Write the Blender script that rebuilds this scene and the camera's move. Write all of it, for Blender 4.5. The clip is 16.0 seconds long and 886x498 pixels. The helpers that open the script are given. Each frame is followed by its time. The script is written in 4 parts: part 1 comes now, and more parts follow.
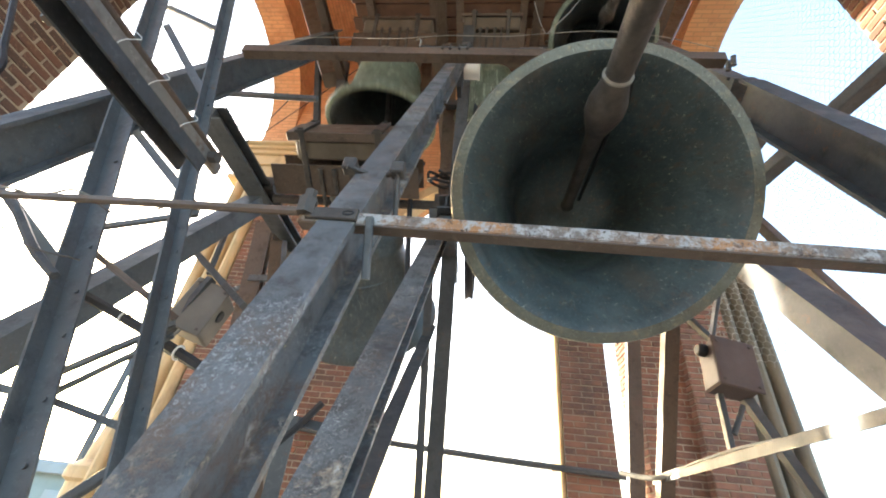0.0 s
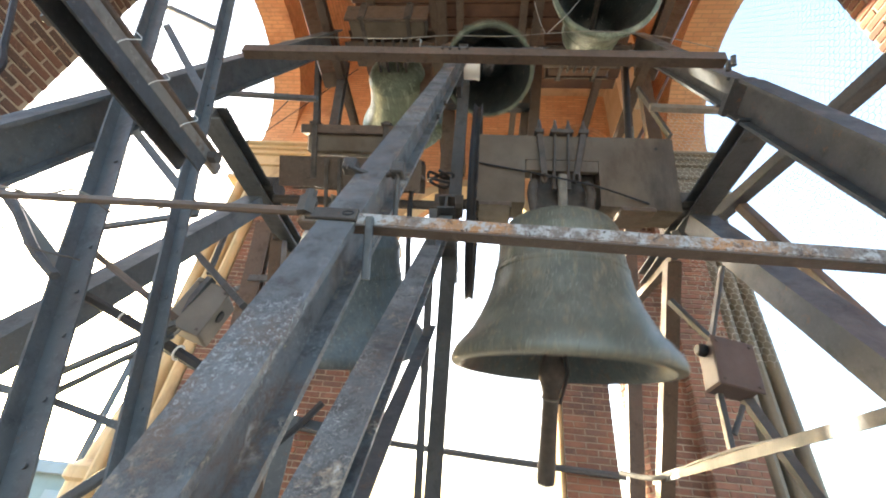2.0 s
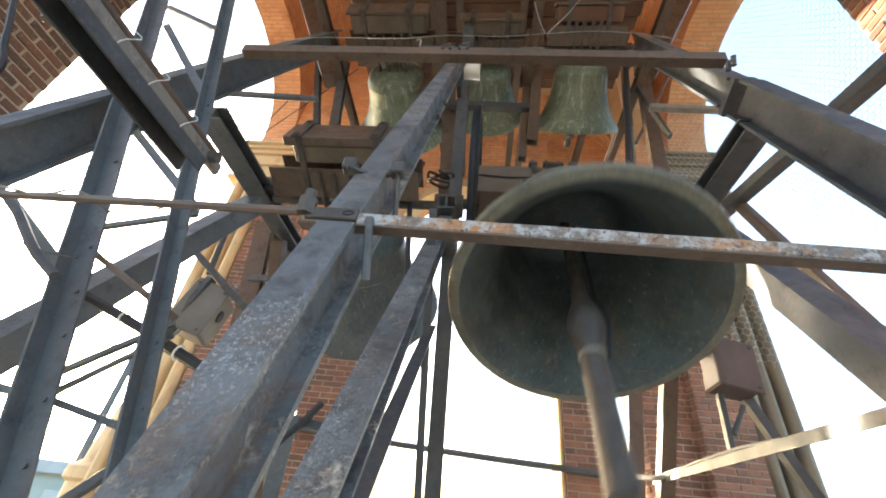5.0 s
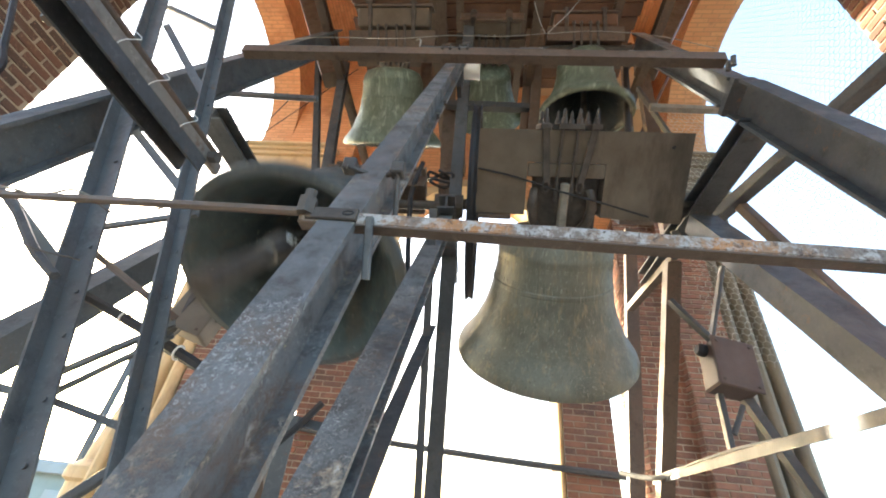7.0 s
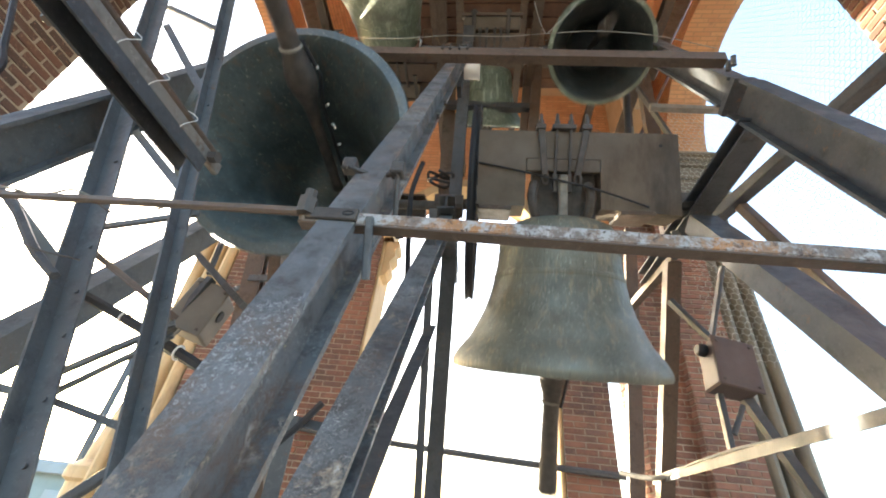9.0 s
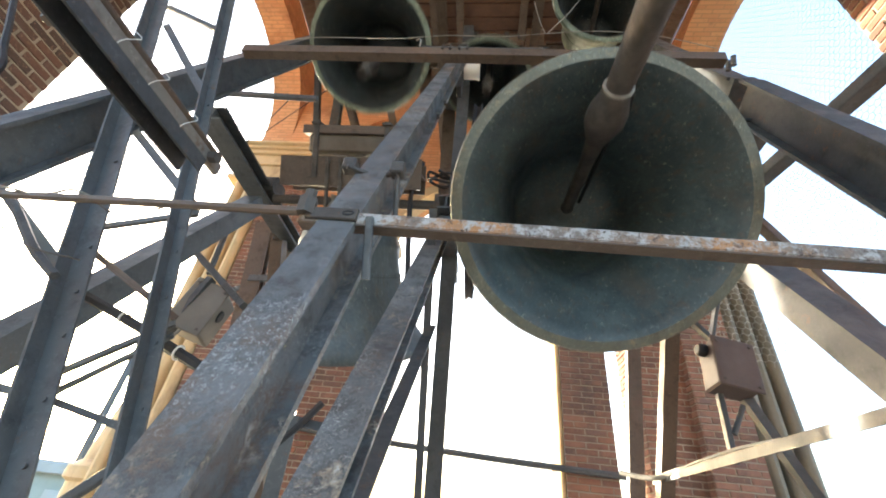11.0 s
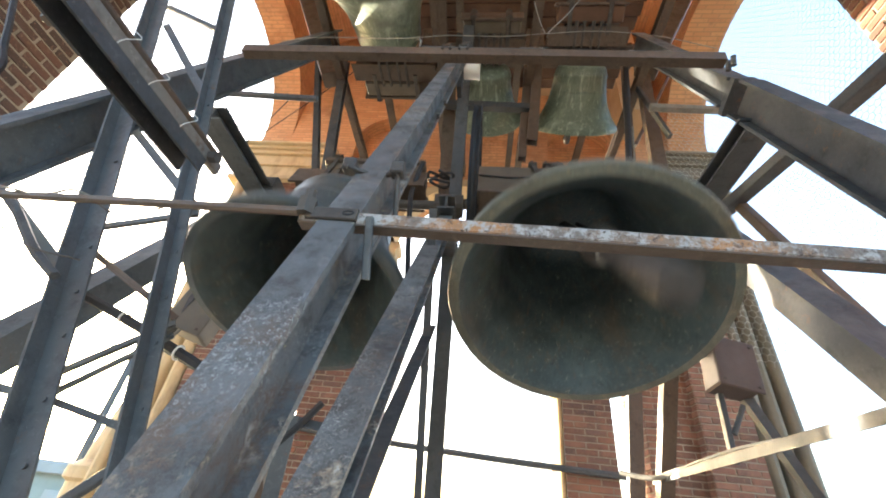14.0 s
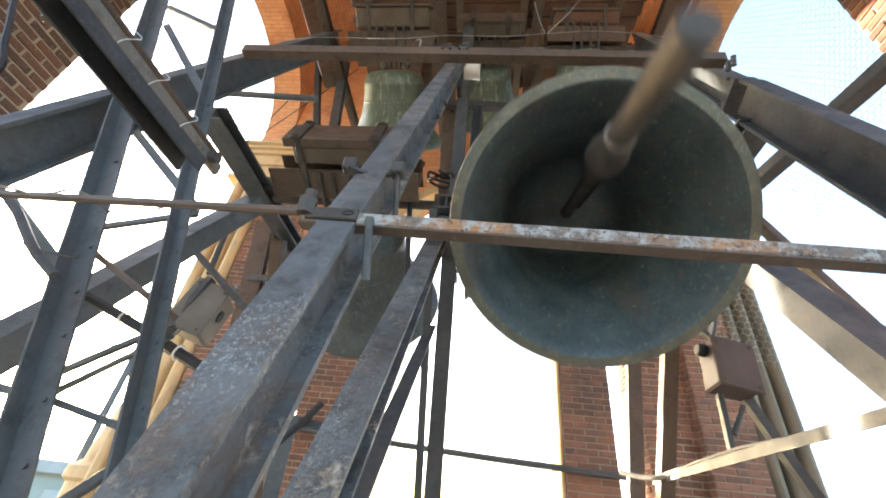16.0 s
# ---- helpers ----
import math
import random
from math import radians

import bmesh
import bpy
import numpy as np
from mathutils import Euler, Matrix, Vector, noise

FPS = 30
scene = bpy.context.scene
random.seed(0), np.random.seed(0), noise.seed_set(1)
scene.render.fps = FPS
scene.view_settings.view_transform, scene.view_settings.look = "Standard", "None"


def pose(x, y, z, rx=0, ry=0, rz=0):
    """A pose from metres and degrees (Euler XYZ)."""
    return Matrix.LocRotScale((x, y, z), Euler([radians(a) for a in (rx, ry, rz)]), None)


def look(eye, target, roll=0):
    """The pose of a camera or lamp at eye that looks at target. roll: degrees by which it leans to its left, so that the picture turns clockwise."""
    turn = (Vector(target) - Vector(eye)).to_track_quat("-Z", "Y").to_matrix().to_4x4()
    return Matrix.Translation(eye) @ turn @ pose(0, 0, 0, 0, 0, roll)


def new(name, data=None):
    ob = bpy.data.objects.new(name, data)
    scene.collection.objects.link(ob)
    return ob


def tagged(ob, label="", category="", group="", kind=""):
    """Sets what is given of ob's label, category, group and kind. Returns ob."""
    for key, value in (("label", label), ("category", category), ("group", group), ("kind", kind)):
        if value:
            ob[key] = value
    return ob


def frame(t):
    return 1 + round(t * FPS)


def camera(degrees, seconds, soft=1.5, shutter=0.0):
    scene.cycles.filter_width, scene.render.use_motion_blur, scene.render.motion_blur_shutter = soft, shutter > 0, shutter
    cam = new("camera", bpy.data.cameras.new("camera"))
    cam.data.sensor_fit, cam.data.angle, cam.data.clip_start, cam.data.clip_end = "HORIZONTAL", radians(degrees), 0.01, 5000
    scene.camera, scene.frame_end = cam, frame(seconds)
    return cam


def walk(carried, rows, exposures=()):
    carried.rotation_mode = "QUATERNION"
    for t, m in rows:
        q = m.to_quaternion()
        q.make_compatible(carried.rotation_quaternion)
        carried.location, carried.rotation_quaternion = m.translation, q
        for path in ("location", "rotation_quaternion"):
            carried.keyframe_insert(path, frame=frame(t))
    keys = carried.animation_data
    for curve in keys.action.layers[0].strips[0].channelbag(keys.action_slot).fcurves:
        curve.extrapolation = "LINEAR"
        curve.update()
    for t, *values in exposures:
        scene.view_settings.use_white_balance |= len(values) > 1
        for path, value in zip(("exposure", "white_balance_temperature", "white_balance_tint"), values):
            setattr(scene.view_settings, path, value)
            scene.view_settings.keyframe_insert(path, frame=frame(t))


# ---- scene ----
cam = camera(94.0, 16.0, soft=1.9, shutter=0.35)
H = 1.5                                   # the eye's height over the bell chamber's floor
EYE = Vector((0, 0, H))
VIEW = look(EYE, EYE + Vector((-0.0994, 0.8244, 0.5573)), 6.91)
walk(cam, [(0.0, VIEW), (16.0, VIEW)], [(0.0, 4.16, 6280, 8.5), (16.0, 4.16, 6280, 8.5)])

# ---- light: a clear day, the sun stands low behind the tower's far left corner ----
SUN_TO = Vector((-0.686, 0.710, 0.156)).normalized()
world = bpy.data.worlds.new("sky")
scene.world = world
world.use_nodes = True
sky = world.node_tree.nodes.new("ShaderNodeTexSky")
sky.sky_type, sky.sun_disc = "NISHITA", False
sky.sun_elevation = math.asin(SUN_TO.z)
sky.sun_rotation = math.atan2(SUN_TO.x, SUN_TO.y)
sky.dust_density, sky.air_density, sky.ozone_density = 6.0, 0.9, 1.2
back = world.node_tree.nodes["Background"]
back.inputs["Strength"].default_value = 0.112
world.node_tree.links.new(sky.outputs["Color"], back.inputs["Color"])
sun = new("sun", bpy.data.lights.new("sun", "SUN"))
sun.data.energy, sun.data.angle, sun.data.color = 1.75, radians(0.6), (1.0, 0.86, 0.66)
sun.matrix_world = look((0, 0, 30), Vector((0, 0, 30)) - SUN_TO)


# ---- materials ----
class Nodes:
    """Short hand for a node material."""

    def __init__(self, name, rough=0.7, metal=0.0):
        self.m = bpy.data.materials.new(name)
        self.m.use_nodes = True
        self.t = self.m.node_tree
        self.b = self.t.nodes["Principled BSDF"]
        self.b.inputs["Roughness"].default_value = rough
        self.b.inputs["Metallic"].default_value = metal
        self.co = self.t.nodes.new("ShaderNodeTexCoord").outputs["Object"]

    def link(self, a, b):
        self.t.links.new(a, b)

    def noise(self, scale, detail=4.0, rough=0.6, stretch=None, co=None):
        n = self.t.nodes.new("ShaderNodeTexNoise")
        n.inputs["Scale"].default_value = scale
        n.inputs["Detail"].default_value = detail
        n.inputs["Roughness"].default_value = rough
        src = co or self.co
        if stretch:
            mp = self.t.nodes.new("ShaderNodeMapping")
            mp.inputs["Scale"].default_value = stretch
            self.link(src, mp.inputs["Vector"])
            src = mp.outputs["Vector"]
        self.link(src, n.inputs["Vector"])
        return n.outputs["Fac"]

    def ramp(self, fac, *stops):
        r = self.t.nodes.new("ShaderNodeValToRGB")
        e = r.color_ramp.elements
        while len(e) < len(stops):
            e.new(0.5)
        for s, (p, c) in zip(e, stops):
            s.position = p
            s.color = (*c, 1) if len(c) == 3 else c
        self.link(fac, r.inputs["Fac"])
        return r.outputs["Color"]

    def mask(self, fac, lo, hi):
        return self.ramp(fac, (lo, (0, 0, 0)), (hi, (1, 1, 1)))

    def mix(self, fac, a, b):
        n = self.t.nodes.new("ShaderNodeMix")
        n.data_type = "RGBA"
        for sock, v in ((n.inputs[0], fac), (n.inputs[6], a), (n.inputs[7], b)):
            if isinstance(v, (int, float)):
                sock.default_value = v
            elif isinstance(v, tuple):
                sock.default_value = (*v, 1)
            else:
                self.link(v, sock)
        return n.outputs[2]

    def scale_colour(self, col, val):
        n = self.t.nodes.new("ShaderNodeMix")
        n.data_type, n.blend_type = "RGBA", "MULTIPLY"
        n.inputs[0].default_value = 1.0
        self.link(col, n.inputs[6])
        self.link(val, n.inputs[7])
        return n.outputs[2]

    def bump(self, height, strength=0.4, dist=0.01):
        n = self.t.nodes.new("ShaderNodeBump")
        n.inputs["Strength"].default_value = strength
        n.inputs["Distance"].default_value = dist
        self.link(height, n.inputs["Height"])
        self.link(n.outputs["Normal"], self.b.inputs["Normal"])

    def colour(self, c):
        self.link(c, self.b.inputs["Base Color"])
        return self

    def roughness(self, fac, lo, hi):
        r = self.ramp(fac, (0.3, (lo,) * 3), (0.7, (hi,) * 3))
        self.link(r, self.b.inputs["Roughness"])


def steel_material(name, dark, light, rust=0.62, pale=0.55, rust_col=(0.115, 0.070, 0.046)):
    """Old paint: slow shifts of tone, faint runs and grain, broken rust and small crusts of pale lichen."""
    n = Nodes(name, 0.55)
    base = n.ramp(n.noise(2.0, 6, 0.65), (0.28, dark), (0.72, light))
    base = n.mix(n.mask(n.noise(16, 7, 0.7), 0.50, 0.72), base, tuple(c * 0.62 for c in dark))
    base = n.mix(n.mask(n.noise(70, 6, 0.7), 0.56, 0.74), base, tuple(c * 1.25 for c in light))
    where = n.mask(n.noise(5, 4), 0.54, 0.66)
    crust = n.scale_colour(n.mask(n.noise(75, 9, 0.8), pale, pale + 0.05), where)
    flake = n.scale_colour(n.mask(n.noise(24, 10, 0.8), rust - 0.06, rust), n.mask(n.noise(3.1, 5), 0.46, 0.6))
    base = n.mix(flake, base, rust_col)
    base = n.mix(crust, base, (0.40, 0.38, 0.32))
    n.colour(base)
    n.bump(n.noise(60, 9, 0.7), 0.4, 0.003)
    n.roughness(n.noise(9, 5), 0.38, 0.72)
    return n.m


def chipped_material():
    """Blue-grey paint with fine gritty flecks in drifts, brown rust stains and a few yellow lichen spots."""
    n = Nodes("chipped_strut_paint", 0.55)
    # base tone raised to take in the pale glare over the strut
    base = n.ramp(n.noise(2.6, 7, 0.7), (0.28, (0.080, 0.087, 0.090)), (0.72, (0.152, 0.161, 0.163)))
    base = n.mix(n.mask(n.noise(13, 9, 0.78), 0.46, 0.60), base, (0.050, 0.050, 0.048))
    rust = n.scale_colour(n.mask(n.noise(20, 10, 0.8), 0.46, 0.58), n.mask(n.noise(3.2, 6, 0.7), 0.50, 0.62))
    base = n.mix(rust, base, (0.130, 0.090, 0.066))
    tan = n.scale_colour(n.mask(n.noise(45, 8, 0.8), 0.54, 0.64), n.mask(n.noise(5.5, 5, 0.7), 0.52, 0.62))
    base = n.mix(tan, base, (0.27, 0.225, 0.165))
    drift = n.mask(n.noise(5.0, 6, 0.7), 0.48, 0.60)
    fleck = n.scale_colour(n.mask(n.noise(170, 8, 0.85), 0.53, 0.575), drift)
    base = n.mix(fleck, base, (0.33, 0.34, 0.325))
    peel = n.scale_colour(n.mask(n.noise(42, 10, 0.78), 0.47, 0.52), n.mask(n.noise(6.5, 5, 0.65), 0.60, 0.67))
    base = n.mix(peel, base, n.ramp(n.noise(17, 8, 0.75), (0.40, (0.19, 0.105, 0.060)), (0.50, (0.36, 0.31, 0.23)), (0.60, (0.50, 0.49, 0.45))))
    spot = n.scale_colour(n.mask(n.noise(85, 8, 0.8), 0.52, 0.57), n.mask(n.noise(8.0, 4, 0.65), 0.64, 0.70))
    base = n.mix(spot, base, (0.50, 0.43, 0.24))
    n.colour(base)
    n.bump(n.noise(90, 9, 0.8), 0.7, 0.004)
    n.roughness(n.noise(12, 5), 0.36, 0.72)
    return n.m


STEEL = steel_material("weathered_blue_grey_paint", (0.056, 0.062, 0.066), (0.104, 0.112, 0.116), 0.64, 0.62)
STEEL_DARK = steel_material("dark_painted_steel", (0.038, 0.042, 0.046), (0.078, 0.083, 0.086), 0.62, 0.63)
STEEL_BROWN = steel_material("brown_rusted_steel", (0.066, 0.045, 0.032), (0.130, 0.094, 0.066), 0.585, 0.64)
STEEL_CHIPPED = chipped_material()

FLAT_GREY = steel_material("mottled_grey_flat_bar", (0.13, 0.118, 0.10), (0.22, 0.205, 0.18), 0.57, 0.60)


def rusty_bar_material():
    n = Nodes("flaking_white_and_rust", 0.75)
    base = n.ramp(n.noise(9, 9, 0.72), (0.42, (0.15, 0.125, 0.105)), (0.52, (0.22, 0.15, 0.10)), (0.60, (0.36, 0.175, 0.065)))
    base = n.mix(n.mask(n.noise(40, 10, 0.8), 0.47, 0.56), base, (0.36, 0.355, 0.335))
    base = n.mix(n.mask(n.noise(95, 7, 0.8), 0.55, 0.60), base, (0.075, 0.050, 0.038))
    n.colour(base)
    n.bump(n.noise(90, 6), 0.6, 0.003)
    return n.m


RUST_BAR = rusty_bar_material()


def bronze_material(name, dark, light, streak, metal=0.25):
    n = Nodes(name, 0.5, metal)
    base = n.ramp(n.noise(4, 7, 0.65), (0.32, dark), (0.68, light))
    base = n.mix(n.mask(n.noise(9, 6, 0.7, (3.0, 3.0, 0.35)), 0.54, 0.68), base, streak)
    base = n.mix(n.mask(n.noise(26, 7, 0.75, (4.0, 4.0, 0.22)), 0.56, 0.66), base, tuple(1.5 * c for c in light))
    base = n.mix(n.mask(n.noise(21, 7, 0.7, (3.5, 3.5, 0.18)), 0.58, 0.70), base, tuple(0.6 * c for c in dark))
    base = n.mix(n.mask(n.noise(3.1, 7, 0.7, (1.0, 1.0, 0.6)), 0.53, 0.72), base, (0.130, 0.112, 0.074) if metal > 0.2 else streak)
    base = n.mix(n.mask(n.noise(30, 9, 0.8, (2.2, 2.2, 0.45)), 0.60, 0.645), base, (0.36, 0.38, 0.31))
    base = n.mix(n.mask(n.noise(2.2, 5), 0.55, 0.75), base, tuple(0.55 * c for c in dark))
    n.colour(base)
    n.bump(n.noise(45, 6), 0.25, 0.004)
    n.roughness(n.noise(7, 5), 0.38, 0.66)
    return n.m


BRONZE = bronze_material("weathered_grey_green_bronze", (0.104, 0.110, 0.086), (0.190, 0.196, 0.156), (0.26, 0.22, 0.14))
BRONZE_GREEN = bronze_material("green_patinated_bronze", (0.086, 0.108, 0.078), (0.170, 0.212, 0.156), (0.33, 0.39, 0.31), 0.15)
BRONZE_DARK = bronze_material("dark_blue_green_bronze", (0.052, 0.066, 0.072), (0.108, 0.128, 0.132), (0.10, 0.098, 0.086))
# insides of the two big bells, one duller tone than their outsides
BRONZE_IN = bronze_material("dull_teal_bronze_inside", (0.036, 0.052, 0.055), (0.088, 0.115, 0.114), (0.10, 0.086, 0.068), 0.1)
# near-black insides: the deck's shade over the upper bells put into colour
BRONZE_SHADE = bronze_material("shade_darkened_bronze_inside", (0.016, 0.021, 0.021), (0.040, 0.050, 0.048), (0.05, 0.045, 0.036), 0.1)


def brick_material(name, stops):
    n = Nodes(name, 0.9)
    info = n.t.nodes.new("ShaderNodeObjectInfo").outputs["Random"]
    isle = n.t.nodes.new("ShaderNodeNewGeometry").outputs["Random Per Island"]
    add = n.t.nodes.new("ShaderNodeMath")
    add.operation = "ADD"
    n.link(info, add.inputs[0])
    n.link(isle, add.inputs[1])
    fr = n.t.nodes.new("ShaderNodeMath")
    fr.operation = "FRACT"
    n.link(add.outputs[0], fr.inputs[0])
    base = n.ramp(fr.outputs[0], *stops)
    pos = n.t.nodes.new("ShaderNodeNewGeometry").outputs["Position"]
    base = n.mix(n.mask(n.noise(1.7, 8, 0.75, co=pos), 0.44, 0.68), base, (0.085, 0.055, 0.045))
    base = n.mix(n.mask(n.noise(30, 6, 0.7, co=pos), 0.55, 0.75), base, (0.34, 0.20, 0.13))
    n.colour(base)
    n.bump(n.noise(55, 6, co=pos), 0.6, 0.006)
    return n.m


BRICK = brick_material("red_brick", ((0.0, (0.15, 0.075, 0.052)), (0.35, (0.25, 0.110, 0.070)), (0.7, (0.32, 0.150, 0.095)), (1.0, (0.20, 0.105, 0.078))))
BRICK_DARK = brick_material("dark_brown_brick", ((0.0, (0.085, 0.055, 0.045)), (0.4, (0.13, 0.075, 0.055)), (0.75, (0.19, 0.095, 0.065)), (1.0, (0.10, 0.07, 0.058))))


def plain(name, a, b, rough=0.8, scale=4.0, fine=50, bump=0.4, metal=0.0, stain=None):
    n = Nodes(name, rough, metal)
    base = n.ramp(n.noise(scale, 7, 0.65), (0.3, a), (0.7, b))
    if stain:
        base = n.mix(n.mask(n.noise(scale * 0.6, 6, 0.7, (1, 1, 0.3)), 0.55, 0.7), base, stain)
    n.colour(base)
    n.bump(n.noise(fine, 6), bump, 0.005)
    return n.m


MORTAR = plain("lime_mortar", (0.30, 0.25, 0.19), (0.44, 0.38, 0.30), 0.95)
STONE = plain("ochre_cast_stone", (0.48, 0.35, 0.19), (0.62, 0.47, 0.28), 0.85, 2.5, 40, 0.4, 0, (0.30, 0.21, 0.12))
STONE_GREY = plain("grey_weathered_stone", (0.15, 0.127, 0.094), (0.25, 0.21, 0.157), 0.9, 3, 40, 0.5, 0, (0.12, 0.10, 0.08))
TIMBER = plain("grey_brown_headstock_paint", (0.088, 0.071, 0.050), (0.158, 0.130, 0.096), 0.7, 4, 70, 0.35, 0, (0.055, 0.042, 0.030))
IRON = plain("forged_iron", (0.045, 0.040, 0.036), (0.11, 0.095, 0.08), 0.6, 14, 70, 0.5, 0.3)
IRON_PALE = plain("pale_weathered_iron", (0.16, 0.15, 0.125), (0.30, 0.28, 0.235), 0.7, 14, 70, 0.5, 0.1)
BOX_BROWN = plain("brown_painted_sheet", (0.060, 0.043, 0.037), (0.100, 0.073, 0.062), 0.55, 5, 60, 0.25)
BOX_GREY = plain("grey_sheet_metal", (0.11, 0.10, 0.085), (0.17, 0.155, 0.13), 0.6, 5, 60, 0.25)
NET = plain("pale_galvanised_netting", (0.48, 0.46, 0.40), (0.62, 0.60, 0.54), 0.5, 20, 80, 0.2, 0.2)
BLACK = plain("black_rubber", (0.010, 0.010, 0.011), (0.024, 0.024, 0.026), 0.65)
WHITE = plain("white_enamel", (0.70, 0.68, 0.62), (0.80, 0.78, 0.73), 0.4)
TIE = plain("white_cable_tie", (0.62, 0.62, 0.58), (0.75, 0.75, 0.7), 0.5)
WIRE = plain("galvanised_wire", (0.24, 0.24, 0.22), (0.40, 0.40, 0.37), 0.45, 20, 80, 0.2, 0.5)
WOOD = plain("reddish_brown_boards", (0.075, 0.040, 0.025), (0.155, 0.082, 0.050), 0.8, 3.0, 60, 0.4, 0, (0.07, 0.045, 0.035))
FLOOR = plain("worn_concrete_floor", (0.16, 0.155, 0.145), (0.24, 0.232, 0.218), 0.9, 1.5)
LAND = plain("distant_town_ground", (0.16, 0.15, 0.12), (0.26, 0.25, 0.2), 0.95, 0.02, 0.3)
PALE_WALL = plain("pale_green_cladding", (0.26, 0.31, 0.28), (0.34, 0.39, 0.35), 0.6, 0.3, 4, 0.2)


def vault_material():
    n = Nodes("orange_vault_brick", 0.9)
    br = n.t.nodes.new("ShaderNodeTexBrick")
    br.offset, br.squash = 0.5, 1.0
    for k, v in (("Scale", 1.0), ("Mortar Size", 0.009), ("Brick Width", 0.26), ("Row Height", 0.07), ("Mortar Smooth", 0.3), ("Bias", 0.0)):
        br.inputs[k].default_value = v
    br.inputs["Color1"].default_value = (0.58, 0.275, 0.125, 1)
    br.inputs["Color2"].default_value = (0.68, 0.36, 0.175, 1)
    br.inputs["Mortar"].default_value = (0.46, 0.25, 0.12, 1)
    uv = n.t.nodes.new("ShaderNodeUVMap").outputs["UV"]
    n.link(uv, br.inputs["Vector"])
    pos = n.t.nodes.new("ShaderNodeNewGeometry").outputs["Position"]
    base = n.mix(n.mask(n.noise(0.9, 7, 0.7, co=pos), 0.52, 0.70), br.outputs["Color"], (0.33, 0.145, 0.068))
    base = n.mix(n.mask(n.noise(9, 7, 0.75, co=pos), 0.60, 0.70), base, (0.60, 0.36, 0.18))
    base = n.mix(n.mask(n.noise(2.3, 9, 0.8, co=pos), 0.58, 0.74), base, (0.21, 0.105, 0.06))
    base = n.mix(n.mask(n.noise(26, 8, 0.8, co=pos), 0.62, 0.70), base, (0.24, 0.11, 0.06))
    n.colour(base)
    n.bump(br.outputs["Fac"], -0.7, 0.012)
    return n.m


VAULT = vault_material()


# ---- mesh helpers ----
def part(name, bm, material, parent=None, label="", smooth=False):
    """Links a bmesh as one mesh object under its parent."""
    me = bpy.data.meshes.new(name)
    bmesh.ops.recalc_face_normals(bm, faces=bm.faces)
    bm.to_mesh(me)
    bm.free()
    me.materials.append(material)
    if smooth:
        for p in me.polygons:
            p.use_smooth = True
        me.set_sharp_from_angle(angle=radians(35))
    ob = new(name, me)
    if parent:
        ob.parent = parent
    return tagged(ob, label)


def empty(name, m, label, category, group="", kind=""):
    ob = new(name)
    ob.empty_display_size = 0.2
    ob.matrix_world = m
    return tagged(ob, label, category, group, kind)


def W(x, y, z):
    """A point given from the eye's height."""
    return Vector((x, y, z + H))


def box(bm, lo, hi, bevel=0.0, m=None):
    lo, hi = Vector(lo), Vector(hi)
    r = bmesh.ops.create_cube(bm, size=1.0)
    vs = r["verts"]
    for v in vs:
        v.co = Vector(((lo[i] + hi[i]) / 2 + v.co[i] * (hi[i] - lo[i]) for i in range(3)))
    if bevel:
        es = list({e for v in vs for e in v.link_edges})
        out = bmesh.ops.bevel(bm, geom=es, offset=bevel, segments=1, affect="EDGES")
        vs = list({v for f in out["faces"] for v in f.verts} | {v for v in vs if v.is_valid})
    if m:
        bmesh.ops.transform(bm, matrix=m, verts=[v for v in vs if v.is_valid])
    return bm


def section_I(w, d, t):
    a, b = w / 2, d / 2
    return [[(-a, -b), (a, -b), (a, -b + t), (t / 2, -b + t), (t / 2, b - t), (a, b - t), (a, b), (-a, b), (-a, b - t), (-t / 2, b - t), (-t / 2, -b + t), (-a, -b + t)]]


def section_U(w, d, t):
    a, b = w / 2, d / 2
    return [[(-a, -b), (a, -b), (a, -b + t), (-a + t, -b + t), (-a + t, b - t), (a, b - t), (a, b), (-a, b)]]


def section_L(w, d, t):
    a, b = w / 2, d / 2
    return [[(-a, -b), (a, -b), (a, -b + t), (-a + t, -b + t), (-a + t, b), (-a, b)]]


def section_B(w, d, t=0.004):
    a, b = w / 2, d / 2
    return [[(-a + t, -b), (a - t, -b), (a, -b + t), (a, b - t), (a - t, b), (-a + t, b), (-a, b - t), (-a, -b + t)]]


def section_O(r, n=14):
    return [[(r * math.cos(2 * math.pi * i / n), r * math.sin(2 * math.pi * i / n)) for i in range(n)]]


def extrude(bm, a, b, loops, side=(1, 0, 0), steps=1, wobble=0.0):
    """A bar of that section from a to b; side: the way in which the section's first axis points."""
    a, b = Vector(a), Vector(b)
    d = (b - a).normalized()
    u = Vector(side)
    u = (u - d * u.dot(d)).normalized()
    v = d.cross(u)
    for loop in loops:
        rings = []
        for i in range(steps + 1):
            p = a.lerp(b, i / steps)
            if wobble and 0 < i < steps:
                p = p + Vector([random.uniform(-wobble, wobble) for _ in range(3)])
            rings.append([bm.verts.new(p + u * x + v * y) for x, y in loop])
        n = len(loop)
        for r0, r1 in zip(rings, rings[1:]):
            for i in range(n):
                bm.faces.new((r0[i], r0[(i + 1) % n], r1[(i + 1) % n], r1[i]))
        bm.faces.new(rings[0][::-1])
        bm.faces.new(rings[-1])
    return bm


def bar(name, a, b, loops, material, parent, side=(1, 0, 0), label="", steps=1, wobble=0.0):
    return part(name, extrude(bmesh.new(), W(*a), W(*b), loops, side, steps, wobble), material, parent, label)


